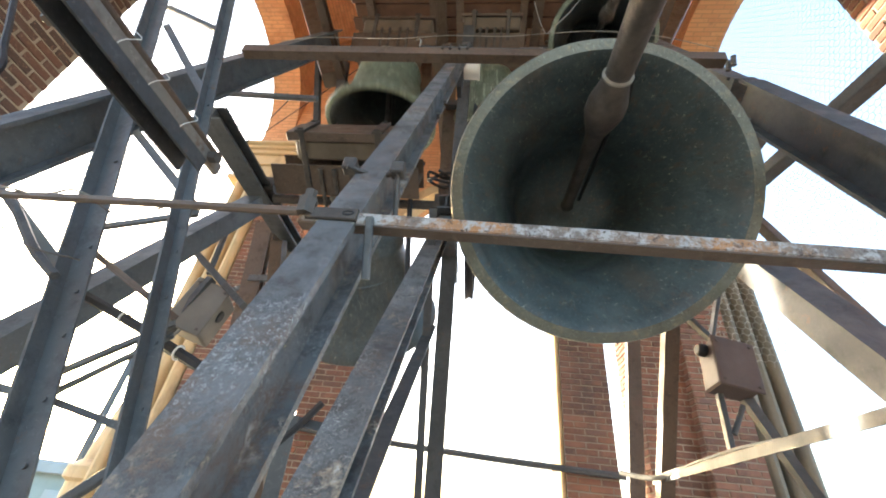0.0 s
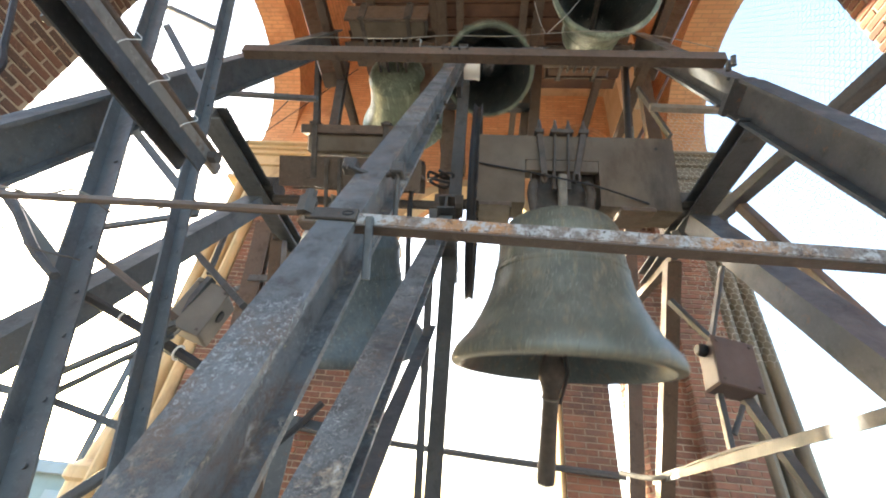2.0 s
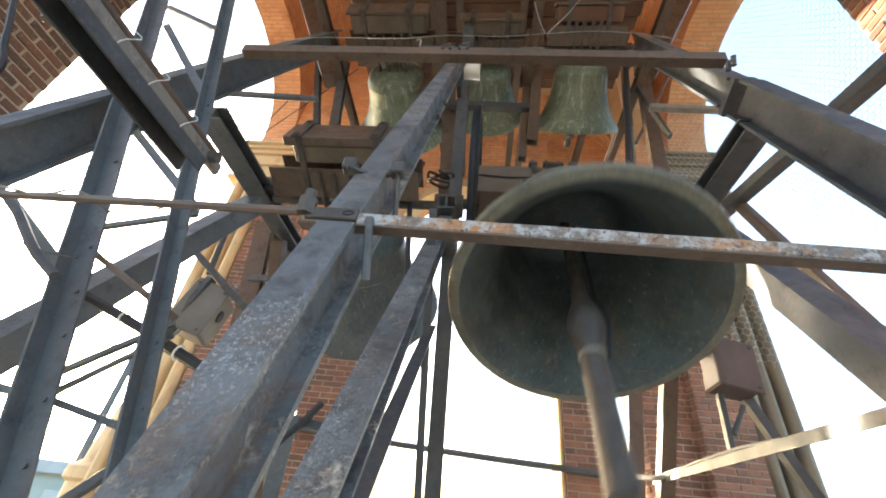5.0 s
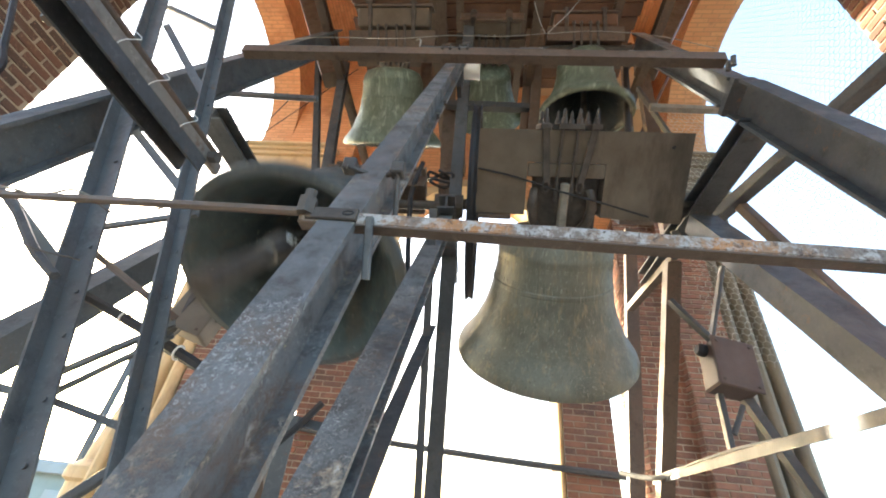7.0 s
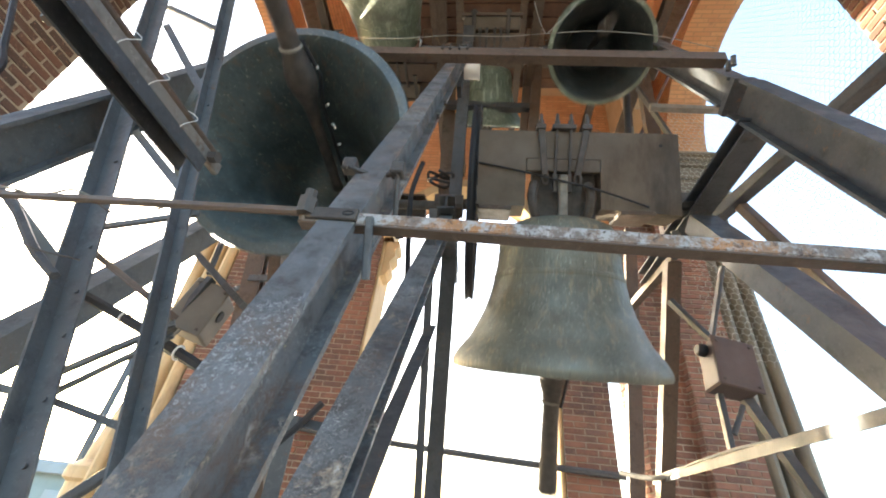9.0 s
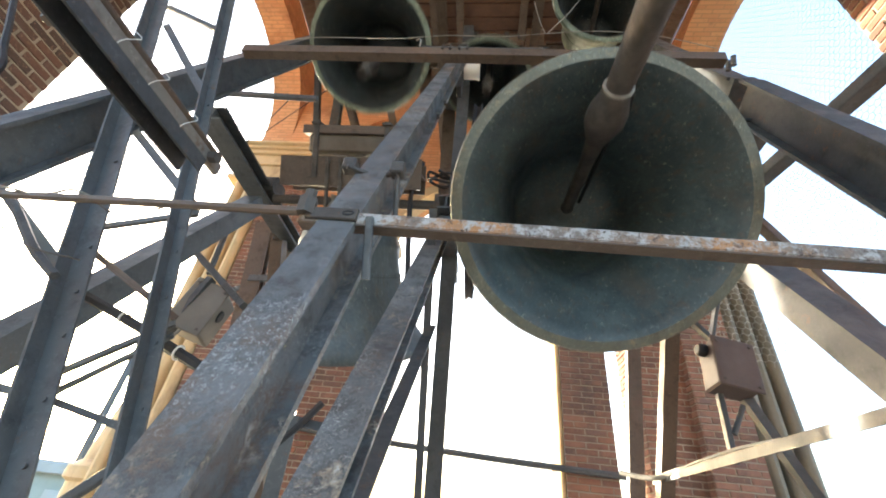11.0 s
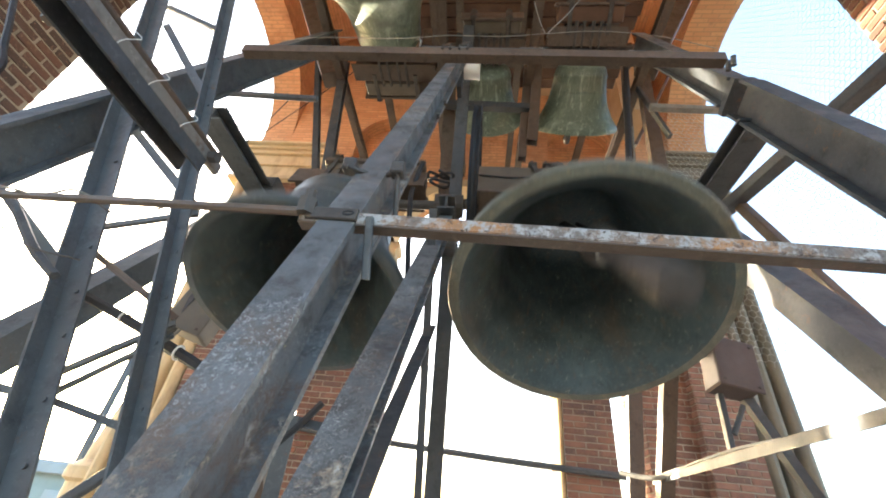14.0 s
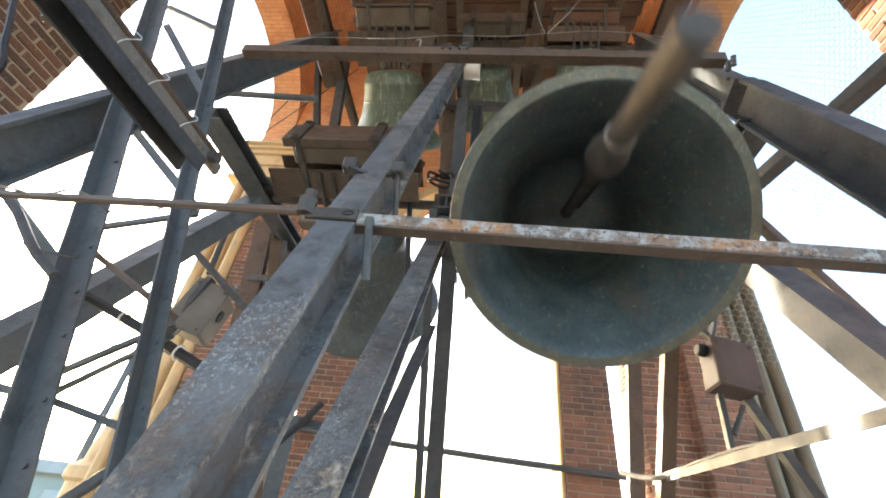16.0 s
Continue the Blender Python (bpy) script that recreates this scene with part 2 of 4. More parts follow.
def bolt(bm, at, axis, r=0.014, h=0.012, n=6):
    axis = Vector(axis).normalized()
    side = axis.orthogonal()
    extrude(bm, Vector(at), Vector(at) + axis * h, section_O(r, n), side)


def lathe(bm, profile, seg=64, centre=(0, 0, 0)):
    """Turns (r, z) points round the z axis."""
    rings = []
    for r, z in profile:
        if r < 1e-6:
            rings.append([bm.verts.new((centre[0], centre[1], centre[2] + z))])
        else:
            rings.append([bm.verts.new((centre[0] + r * math.cos(2 * math.pi * i / seg), centre[1] + r * math.sin(2 * math.pi * i / seg), centre[2] + z)) for i in range(seg)])
    for a, b in zip(rings, rings[1:]):
        for i in range(seg):
            j = (i + 1) % seg
            if len(a) == 1 and len(b) == 1:
                continue
            if len(a) == 1:
                bm.faces.new((a[0], b[j], b[i]))
            elif len(b) == 1:
                bm.faces.new((a[i], a[j], b[0]))
            else:
                bm.faces.new((a[i], a[j], b[j], b[i]))
    return bm


def tube(bm, pts, r, n=6):
    """A round wire through points."""
    pts = [Vector(p) for p in pts]
    rings = []
    for i, p in enumerate(pts):
        d = (pts[min(i + 1, len(pts) - 1)] - pts[max(i - 1, 0)]).normalized()
        u = d.orthogonal().normalized() if i == 0 else (u - d * u.dot(d)).normalized()
        v = d.cross(u)
        rings.append([bm.verts.new(p + (u * math.cos(2 * math.pi * k / n) + v * math.sin(2 * math.pi * k / n)) * r) for k in range(n)])
    for a, b in zip(rings, rings[1:]):
        for k in range(n):
            bm.faces.new((a[k], a[(k + 1) % n], b[(k + 1) % n], b[k]))
    bm.faces.new(rings[0][::-1])
    bm.faces.new(rings[-1])
    return bm


def sag(a, b, drop, n=14):
    a, b = Vector(a), Vector(b)
    return [a.lerp(b, i / n) - Vector((0, 0, drop * 4 * (i / n) * (1 - i / n))) for i in range(n + 1)]


def smooth_path(pts, n=8):
    """A Catmull-Rom path through points."""
    pts = [Vector(p) for p in pts]
    pts = [pts[0] * 2 - pts[1]] + pts + [pts[-1] * 2 - pts[-2]]
    out = []
    for a, b, c, d in zip(pts, pts[1:], pts[2:], pts[3:]):
        for i in range(n):
            t = i / n
            out.append(0.5 * ((2 * b) + (c - a) * t + (2 * a - 5 * b + 4 * c - d) * t * t + (3 * b - a - 3 * c + d) * t ** 3))
    return out + [pts[-2]]


# ---- the tower ----
YB = 5.1                                  # inner face of the far wall
XL, XR = -3.74, 3.05                       # inner faces of the side walls
ZC = 5.42                                 # top of the cornice, from the eye


def slab(name, lo, hi, material, label, category="", kind="structure"):
    bm = bmesh.new()
    box(bm, W(*lo), W(*hi))
    return tagged(part(name, bm, material), label, category, "", kind)


slab("floor", (-5.2, -3.2, -1.7), (5.0, 6.4, -1.5), FLOOR, "worn grey concrete floor of the bell chamber", "floor")
bm = bmesh.new()
bmesh.ops.create_circle(bm, cap_ends=True, radius=4000, segments=64, matrix=Matrix.Translation((0, 0, -38)))
tagged(part("ground", bm, LAND), "hazy brown-grey town ground far below the tower", "ground", "", "structure")
slab("tower_shaft", (-4.9, -3.0, -39.4), (4.7, 6.2, -1.72), BRICK, "red brick tower shaft under the bell chamber", "wall")


def arch_wall(name, x, thick, y0, y1, ya, yb, base, spring, top, label):
    """A side wall of orange brick with a round-headed opening from ya to yb, with texture space in metres."""
    c, r = (ya + yb) / 2, (yb - ya) / 2
    n = 32
    head = [(ya, base)] + [(c - r * math.cos(math.pi * i / n), spring + r * math.sin(math.pi * i / n)) for i in range(n + 1)] + [(yb, base)]
    bm = bmesh.new()
    uv = bm.loops.layers.uv.new("UVMap")

    def quad(pts, uvs):
        f = bm.faces.new([bm.verts.new(W(*p)) for p in pts])
        for lp, c2 in zip(f.loops, uvs):
            lp[uv].uv = c2
        return f

    for xx in (x, x + thick):
        for (a, za), (b, zb) in zip(head[1:-1], head[2:-1]):
            quad([(xx, a, za), (xx, b, zb), (xx, b, top), (xx, a, top)], [(a, za), (b, zb), (b, top), (a, top)])
        for a, b in ((y0, ya), (yb, y1)):
            quad([(xx, a, base), (xx, b, base), (xx, b, top), (xx, a, top)], [(a, base), (b, base), (b, top), (a, top)])
    s = 0.0
    for (a, za), (b, zb) in zip(head, head[1:]):
        ds = math.hypot(b - a, zb - za)
        quad([(x, a, za), (x, b, zb), (x + thick, b, zb), (x + thick, a, za)], [(0, s), (0, s + ds), (abs(thick), s + ds), (abs(thick), s)])
        s += ds
    quad([(x, y0, base), (x, y0, top), (x + thick, y0, top), (x + thick, y0, base)], [(0, 0), (0, 1), (1, 1), (1, 0)])
    quad([(x, y1, base), (x, y1, top), (x + thick, y1, top), (x + thick, y1, base)], [(0, 0), (0, 1), (1, 1), (1, 0)])
    bmesh.ops.remove_doubles(bm, verts=bm.verts, dist=0.0005)
    return tagged(part(name, bm, VAULT), label, "wall", "", "structure")


arch_wall("wall_west", XL, -0.55, 0.2, YB + 0.6, 2.0, 5.1, 5.42, 5.83, 9.3, "orange brick wall with a round-arched opening")
arch_wall("wall_east", XR, 0.62, 0.4, YB + 0.6, 2.04, 5.1, 5.38, 5.48, 9.3, "orange brick wall with a round-arched opening")


def far_wall():
    """The far wall: a round-headed middle opening, open side bays, and two arched recesses over the cornice."""
    bm = bmesh.new()
    uv = bm.loops.layers.uv.new("UVMap")

    def face(pts, uvs=None):
        f = bm.faces.new([bm.verts.new(W(*p)) for p in pts])
        for lp, p, q in zip(f.loops, pts, uvs or [(p[0], p[2]) for p in pts]):
            lp[uv].uv = q
        return f

    cx, rc, spring, zm, z1, n = -0.28, 1.26, 3.55, 5.0, 9.3, 24
    arch = [(cx - rc * math.cos(math.pi * i / n), spring + rc * math.sin(math.pi * i / n)) for i in range(n + 1)]
    low = [(XL, 4.2), (cx - rc, 4.2)] + arch + [(cx + rc, 4.2), (XR, 4.2)]
    for (a, za), (b, zb) in zip(low, low[1:]):
        if b - a > 1e-4:
            for y in (YB, YB + 0.6):
                face([(a, y, za), (b, y, zb), (b, y, zm), (a, y, zm)])
        d = math.hypot(b - a, zb - za)
        face([(a, YB, za), (b, YB, zb), (b, YB + 0.6, zb), (a, YB + 0.6, za)], [(0, 0), (d, 0), (d, 0.6), (0, 0.6)])
    x = XL
    for c, r in ((-1.83, 0.62), (1.57, 0.56)):
        sp = 5.80
        face([(x, YB, zm), (c - r, YB, zm), (c - r, YB, z1), (x, YB, z1)])
        head = [(c - r * math.cos(math.pi * i / n), sp + r * math.sin(math.pi * i / n)) for i in range(n + 1)]
        for (a, za), (b, zb) in zip(head, head[1:]):
            face([(a, YB, za), (b, YB, zb), (b, YB, z1), (a, YB, z1)])
            face([(a, YB, za), (b, YB, zb), (b, YB + 0.28, zb), (a, YB + 0.28, za)], [(a, 0), (b, 0), (b, 0.28), (a, 0.28)])
            face([(a, YB + 0.28, zm), (b, YB + 0.28, zm), (b, YB + 0.28, zb), (a, YB + 0.28, za)])
        for q in (c - r, c + r):
            face([(q, YB, zm), (q, YB + 0.28, zm), (q, YB + 0.28, sp), (q, YB, sp)], [(0, 0), (0.1, 0), (0.1, 0.6), (0, 0.6)])
        face([(c - r, YB, zm), (c + r, YB, zm), (c + r, YB + 0.28, zm), (c - r, YB + 0.28, zm)], [(0, 0), (1, 0), (1, 0.4), (0, 0.4)])
        x = c + r
    face([(x, YB, zm), (XR, YB, zm), (XR, YB, z1), (x, YB, z1)])
    face([(XL, YB + 0.6, zm), (XR, YB + 0.6, zm), (XR, YB + 0.6, z1), (XL, YB + 0.6, z1)])
    bmesh.ops.remove_doubles(bm, verts=bm.verts, dist=0.0005)
    return tagged(part("wall_north", bm, VAULT), "orange brick wall with a round arch and two recesses", "wall", "", "structure")


far_wall()


def vault_ceiling():
    """A shallow barrel vault over the chamber."""
    bm = bmesh.new()
    uv = bm.loops.layers.uv.new("UVMap")
    n = 24
    w = (XR - XL) / 2 + 0.3
    cx = (XR + XL) / 2
    pts = [(cx - w * math.cos(math.pi * i / n), 8.3 + 1.6 * math.sin(math.pi * i / n)) for i in range(n + 1)]
    s = 0.0
    for (a, za), (b, zb) in zip(pts, pts[1:]):
        ds = math.hypot(b - a, zb - za)
        for dz, flip in ((0.0, 1), (0.25, -1)):
            f = bm.faces.new([bm.verts.new(W(p, q, r + dz)) for p, q, r in ((a, -3.0, za), (b, -3.0, zb), (b, YB + 0.8, zb), (a, YB + 0.8, za))])
            for lp, q in zip(f.loops, ((-3, s), (-3, s + ds), (6, s + ds), (6, s))):
                lp[uv].uv = q
        s += ds
    bmesh.ops.remove_doubles(bm, verts=bm.verts, dist=0.0005)
    return tagged(part("ceiling", bm, VAULT), "orange brick barrel vault over the bells", "ceiling", "", "structure")


vault_ceiling()
PLASTER = plain("ochre_plaster", (0.50, 0.32, 0.17), (0.62, 0.43, 0.25), 0.9, 1.6, 30, 0.4, 0, (0.26, 0.14, 0.07))
slab("ceiling_bay", (0.70, 3.7, 7.20), (2.13, 5.098, 7.36), PLASTER, "flat ochre plaster soffit over the far bay", "ceiling")
slab("wall_bay", (2.13, 4.45, 5.96), (2.62, 5.098, 8.8), PLASTER, "ochre plastered wall cheek beside the far bay", "wall")
# unseen wall behind the viewer, pierced below like the far one, and the rest of the unseen side walls beside it
# its closed upper part is added to hold light off the upper tier
bm = bmesh.new()
for lo, hi in (((-4.29, -3.0, -1.5), (-3.2, -2.4, 4.4)), ((2.6, -3.0, -1.5), (3.67, -2.4, 4.4)), ((-4.29, -3.0, 4.4), (3.67, -2.4, 9.3))):
    box(bm, W(*lo), W(*hi))
tagged(part("wall_south", bm, BRICK), "unseen red brick wall with a tall opening, shaping light from behind", "wall", "", "structure")
# added over the near side openings, out of view, to darken the upper tier
slab("wall_south_west", (-4.29, -2.4, 5.43), (XL, 0.195, 9.3), BRICK, "unseen red brick wall added over the near side to darken the upper tier", "wall")
slab("wall_south_east", (XR, -2.4, 5.39), (3.67, 0.395, 9.3), BRICK, "unseen red brick wall added over the near side to darken the upper tier", "wall")

# ---- far sight: a pale roofed block by the horizon ----
block = empty("apartment_building", pose(-70, 62, 0), "pale green and white flat-roofed building beyond the tower", "building")
bm = bmesh.new()
box(bm, (-26, -8, -38), (30, 8, 2.2))
part("wall", bm, PALE_WALL, block)
bm = bmesh.new()
box(bm, (-27, -9, 2.2), (31, 9, 3.6), 0.1)
part("roof", bm, plain("pale_roof_edge", (0.30, 0.32, 0.31), (0.40, 0.42, 0.40), 0.7, 0.4, 5), block, "white flat roof edge")
PANE = plain("grey_window", (0.35, 0.38, 0.37), (0.45, 0.48, 0.47), 0.4, 0.5, 5)
for k in range(5):
    bm = bmesh.new()
    box(bm, (-20 + 10 * k, -8.3, -3.0), (-14 + 10 * k, -7.9, 0.6))
    part("window", bm, PANE, block)

# ---- bell frame ----
XM, XA, XB = -0.24, 1.25, -1.5            # planes of the three A-frames
YA, ZA = 2.035, 1.73                      # the big bells' axle
YU, ZU = 2.2, 3.74                        # the small bells' axle
frame_top = empty("bell_trestle", pose(0, 0, 0), "tall riveted steel bell trestle with dark weathered grey paint", "bell trestle")


def fb(name, a, b, loops, material=STEEL_DARK, side=(1, 0, 0), label=""):
    return bar(name, a, b, loops, material, frame_top, side, label)


# middle A-frame
fb("front_strut", (-0.247, 0.165, -0.523), (-0.247, 2.08, 3.64), section_I(0.064, 0.11, 0.012), STEEL_CHIPPED, label="thick steel strut with flaking blue-grey paint, rust and lichen")
fb("front_leg", (XM, 0.24, -0.625), (XM, 2.016, 1.595), section_U(0.08, 0.08, 0.011), STEEL_CHIPPED, label="steel leg with chipped blue-grey paint")
fb("rear_leg", (XM, 3.68, -1.5), (XM, 2.38, 1.66), section_U(0.10, 0.08, 0.01), STEEL_DARK)
fb("post", (XM, 3.2, -1.4), (XM, 1.45, 1.2), section_L(0.036, 0.036, 0.006), STEEL_DARK)
fb("brace", (XM, -0.12, -1.0), (XM, 1.9, 0.8), section_L(0.05, 0.05, 0.008), STEEL_DARK)
fb("bearing_beam", (XM, 1.86, 1.60), (XM, 2.75, 1.60), section_I(0.10, 0.10, 0.012), STEEL_DARK)
fb("upper_strut", (XM, 2.45, 1.65), (XM, 1.95, 3.70), section_U(0.09, 0.09, 0.01), STEEL_DARK)
fb("bearing_block", (XM - 0.09, YA, ZA - 0.02), (XM + 0.09, YA, ZA - 0.02), section_B(0.11, 0.14, 0.02), IRON, (0, 0, 1), "dark iron bearing block")
# outer A-frames
for x, w in ((XA, 0.15), (XB, 0.11)):
    s = 1 if x > 0 else -1
    fb("front_leg", (x, 0.68, -0.45), (x, 1.99, 1.62), section_U(w, 0.11, 0.014), STEEL_DARK if s > 0 else STEEL, (s, 0, 0))
    fb("rear_leg", (x, 3.95, -0.95), (x, 2.40, 1.62), section_U(0.09, 0.08, 0.01), STEEL_BROWN, (s, 0, 0))
    fb("bearing_beam", (x, 1.36, 1.725), (x, 2.80, 1.725), section_I(0.13, 0.10, 0.013), STEEL_DARK if s > 0 else STEEL)
    if s > 0:
        fb("side_rail", (x, 0.7, 0.415), (x, 3.3, 0.41), section_L(0.042, 0.045, 0.006), STEEL_DARK)
    fb("brace", (x, 3.24, 1.69), (x, 2.35, 1.62), section_L(0.06, 0.05, 0.007), STEEL_BROWN)
    fb("bearing_block", (x - 0.09, YA, ZA + 0.06), (x + 0.09, YA, ZA + 0.06), section_B(0.12, 0.16, 0.02), IRON, (0, 0, 1), "dark iron bearing block")
fb("rear_post", (1.05, 3.6, -0.9), (1.52, 3.6, 2.8), section_U(0.11, 0.07, 0.008), STEEL_BROWN)
fb("rear_post", (-1.62, 3.0, -0.6), (-2.06, 3.0, 2.2), section_U(0.16, 0.08, 0.008), STEEL_BROWN)
fb("gusset", (-2.10, 2.97, 1.47), (-1.74, 2.97, 1.66), section_B(0.05, 0.012), STEEL, (0, 0, 1))
fb("gusset", (-1.98, 2.95, 1.595), (-1.74, 2.95, 1.605), section_B(0.06, 0.012), STEEL, (0, 0, 1))
# cross beam at the upper tier's foot and the beams that carry it to the walls
fb("cross_beam", (-1.36, 1.2, 2.045), (1.10, 1.2, 1.995), section_U(0.058, 0.05, 0.006), STEEL_BROWN, (0, 0, 1), "long brown cross beam")
fb("guard_rail", (-0.42, 1.3, 2.262), (0.28, 1.3, 2.25), section_L(0.03, 0.03, 0.005), STEEL, (0, 0, 1))
fb("guard_rail", (-0.42, 1.3, 2.262), (-0.30, 1.9, 3.3), section_L(0.03, 0.03, 0.005), STEEL, (1, 0, 0))
fb("guard_rail", (0.28, 1.3, 2.25), (0.22, 1.9, 3.3), section_L(0.03, 0.03, 0.005), STEEL, (1, 0, 0))
fb("raker", (XB, 0.24, -0.50), (XB, 2.08, 3.77), section_I(0.11, 0.165, 0.014), STEEL, label="heavy inclined beam with blue-grey paint")
fb("raker", (XA, 0.387, -0.50), (XA, 1.355, 1.92), section_I(0.11, 0.18, 0.014), STEEL_DARK, label="heavy inclined beam with dark paint")
# sunlight on the web put into a lighter paint than the lower length
fb("raker", (XA, 1.40, 2.03), (XA, 2.09, 3.75), section_I(0.11, 0.15, 0.014), STEEL, label="upper length of the inclined beam")
fb("joint_plate", (XA, 1.38, 1.955), (XA, 1.395, 1.995), section_B(0.115, 0.19, 0.004), STEEL_DARK)
for y, z in ((1.26, 2.05), (1.30, 2.07)):
    fb("bolt_head", (XA - 0.06, y, z), (XA - 0.06, y - 0.02, z + 0.05), section_O(0.014, 6), IRON)
fb("outrigger", (1.80, 0.90, 1.9), (1.49, 2.5, 1.9), section_B(0.085, 0.075, 0.006), STEEL_DARK)
fb("outrigger_leg", (1.6, 2.115, 1.90), (1.6, 1.13, -0.45), section_B(0.055, 0.06, 0.005), STEEL_BROWN)
for x, z in ((-0.249, 2.041), (-0.162, 2.041)):
    bm = bmesh.new()
    tube(bm, [W(x - 0.02, 1.17, z - 0.01), W(x - 0.02, 1.17, z + 0.025), W(x + 0.02, 1.17, z + 0.025), W(x + 0.02, 1.17, z - 0.01)], 0.006, 6)
    part("strap", bm, IRON, frame_top, "small iron strap")
bm = bmesh.new()
tube(bm, [W(-0.388, 1.165, 2.04), W(-0.388, 1.165, 2.10), W(-0.40, 1.165, 2.112), W(-0.415, 1.165, 2.10)], 0.005, 6)
part("wire_hook", bm, IRON_PALE, frame_top, "small pale wire hook")
for y, z in ((1.168, 1.584), (1.065, 1.358)):
    bm = bmesh.new()
    bolt(bm, W(-0.216, y, z), (1, 0, 0), 0.012, 0.010)
    part("bolt_head", bm, IRON, frame_top)
# upper tier
fb("outer_post", (-1.60, 2.4, 3.60), (-2.95, 2.4, 6.6), section_B(0.20, 0.16, 0.01), STEEL_BROWN, (1, 0, 0), "thick reddish-brown leaning post")
fb("outer_post", (1.45, 2.4, 3.80), (2.70, 2.4, 6.6), section_B(0.20, 0.16, 0.01), STEEL_BROWN, (1, 0, 0), "thick reddish-brown leaning post")
for a, b, w in (((-1.40, 2.4, 2.25), (-1.86, 2.4, 4.0), 0.05), ((-1.32, 2.4, 2.3), (-1.55, 2.4, 3.95), 0.08), ((-0.60, 2.45, 2.95), (-0.76, 2.45, 4.6), 0.10), ((-0.30, 2.5, 1.65), (-0.47, 2.5, 4.4), 0.11),
                ((0.27, 2.45, 2.6), (0.37, 2.45, 4.6), 0.07), ((0.35, 2.4, 2.75), (0.47, 2.4, 4.5), 0.09), ((1.12, 2.4, 2.5), (1.29, 2.4, 4.2), 0.05), ((1.30, 2.45, 1.72), (1.46, 2.45, 4.3), 0.11)):
    fb("upper_post", a, b, section_U(w, 0.07, 0.007), STEEL_BROWN if a[0] > -1 else STEEL_DARK)
for x in (-1.50, -0.46, 0.34, 1.34):
    fb("upper_beam", (x, 1.55, 3.60), (x, 3.6, 3.60), section_I(0.07, 0.09, 0.009), STEEL_BROWN)
fb("rail", (-0.42, 2.4, 3.235), (0.40, 2.4, 3.20), section_U(0.07, 0.06, 0.008), STEEL_DARK, (0, 0, 1))
fb("rail", (-1.78, 1.6, 2.235), (-1.12, 1.6, 2.19), section_B(0.036, 0.03), STEEL, (0, 0, 1))
fb("rail", (1.27, 2.2, 2.98), (2.1, 2.2, 2.945), section_B(0.05, 0.05), IRON_PALE, (0, 0, 1), "pale horizontal stay")
fb("stay", (1.96, 2.8, 4.45), (1.38, 2.8, 3.2), section_B(0.04, 0.03), STEEL_BROWN, (0, 1, 0))
fb("stay", (1.30, 2.35, 3.45), (1.42, 2.3, 2.75), section_B(0.05, 0.03), STEEL_DARK, (0, 1, 0))
for y in (2.9,):
    fb("rail", (-1.7, y, 4.75), (1.6, y, 4.75), section_U(0.10, 0.09, 0.008), STEEL_BROWN, (0, 0, 1))
for x in (-1.45, -0.72, -0.42, 0.30, 0.47, 1.32):
    fb("deck_beam", (x, 1.2, 4.90), (x, 5.0, 4.90), section_I(0.08, 0.12, 0.01), STEEL_BROWN)

fb("pipe", (1.215, 2.3, 3.70), (1.06, 2.3, 2.45), section_O(0.024, 12), BLACK, label="black upright pipe")
fb("rod", (1.175, 2.35, 2.92), (1.12, 2.35, 2.45), section_O(0.009, 8), IRON_PALE)
fb("rod", (1.145, 2.35, 2.92), (1.09, 2.35, 2.45), section_O(0.009, 8), IRON_PALE)

# boarded deck over the upper tier
deck = empty("timber_deck", pose(0, 0, 0), "reddish-brown boarded deck over the small bells", "deck")
for k in range(12):
    bm = bmesh.new()
    y = 1.55 + 0.155 * k
    box(bm, W(-1.72 + 0.03 * (k % 3), y, 4.965), W(1.62 - 0.02 * (k % 4), y + 0.145, 5.0 + 0.004 * (k % 2)), 0.004)
    part("board", bm, WOOD, deck)
for x in (-0.95, 0.02, 0.9):
    bm = bmesh.new()
    box(bm, W(x - 0.34, 2.75, 4.80), W(x + 0.34, 2.86, 4.962), 0.006)
    part("joist", bm, WOOD, deck)
# pale plates and brackets about the right-hand bearing
for k, (a, b, w) in enumerate((((1.38, 2.06, 1.60), (1.50, 2.06, 1.50), 0.11), ((1.16, 2.12, 1.66), (1.20, 2.12, 1.52), 0.05), ((1.22, 2.16, 1.62), (1.36, 2.16, 1.46), 0.035), ((1.08, 2.2, 1.66), (1.10, 2.2, 1.58), 0.05), ((0.98, 2.25, 1.66), (0.99, 2.25, 1.57), 0.05))):
    fb("bracket", a, b, section_B(w, 0.014, 0.002), IRON_PALE if k < 3 else STEEL_BROWN, (1, 0, 1))

# lattice girder
lat = empty("lattice_girder", pose(0, 0, 0), "dark grey steel lattice girder leaning beside the bells", "girder")
LY = 0.9


def lb(name, a, b, loops, side=(1, 0, 0), material=STEEL):
    return bar(name, (a[0], LY + (a[2] if len(a) > 2 else 0), a[1]), (b[0], LY + (b[2] if len(b) > 2 else 0), b[1]), loops, material, lat, side)


LEG_A = ((-0.921, 0.0), (-1.535, 1.718))
LEG_B = ((-0.685, -0.015), (-1.273, 1.975))


def on_leg(leg, z):
    (x0, z0), (x1, z1) = leg
    return x0 + (x1 - x0) * (z - z0) / (z1 - z0)


def angle_section(w, d, t):
    """An angle whose second flange stands towards the viewer along its outer edge."""
    return [[(x, -y) for x, y in loop][::-1] for loop in section_L(w, d, t)]


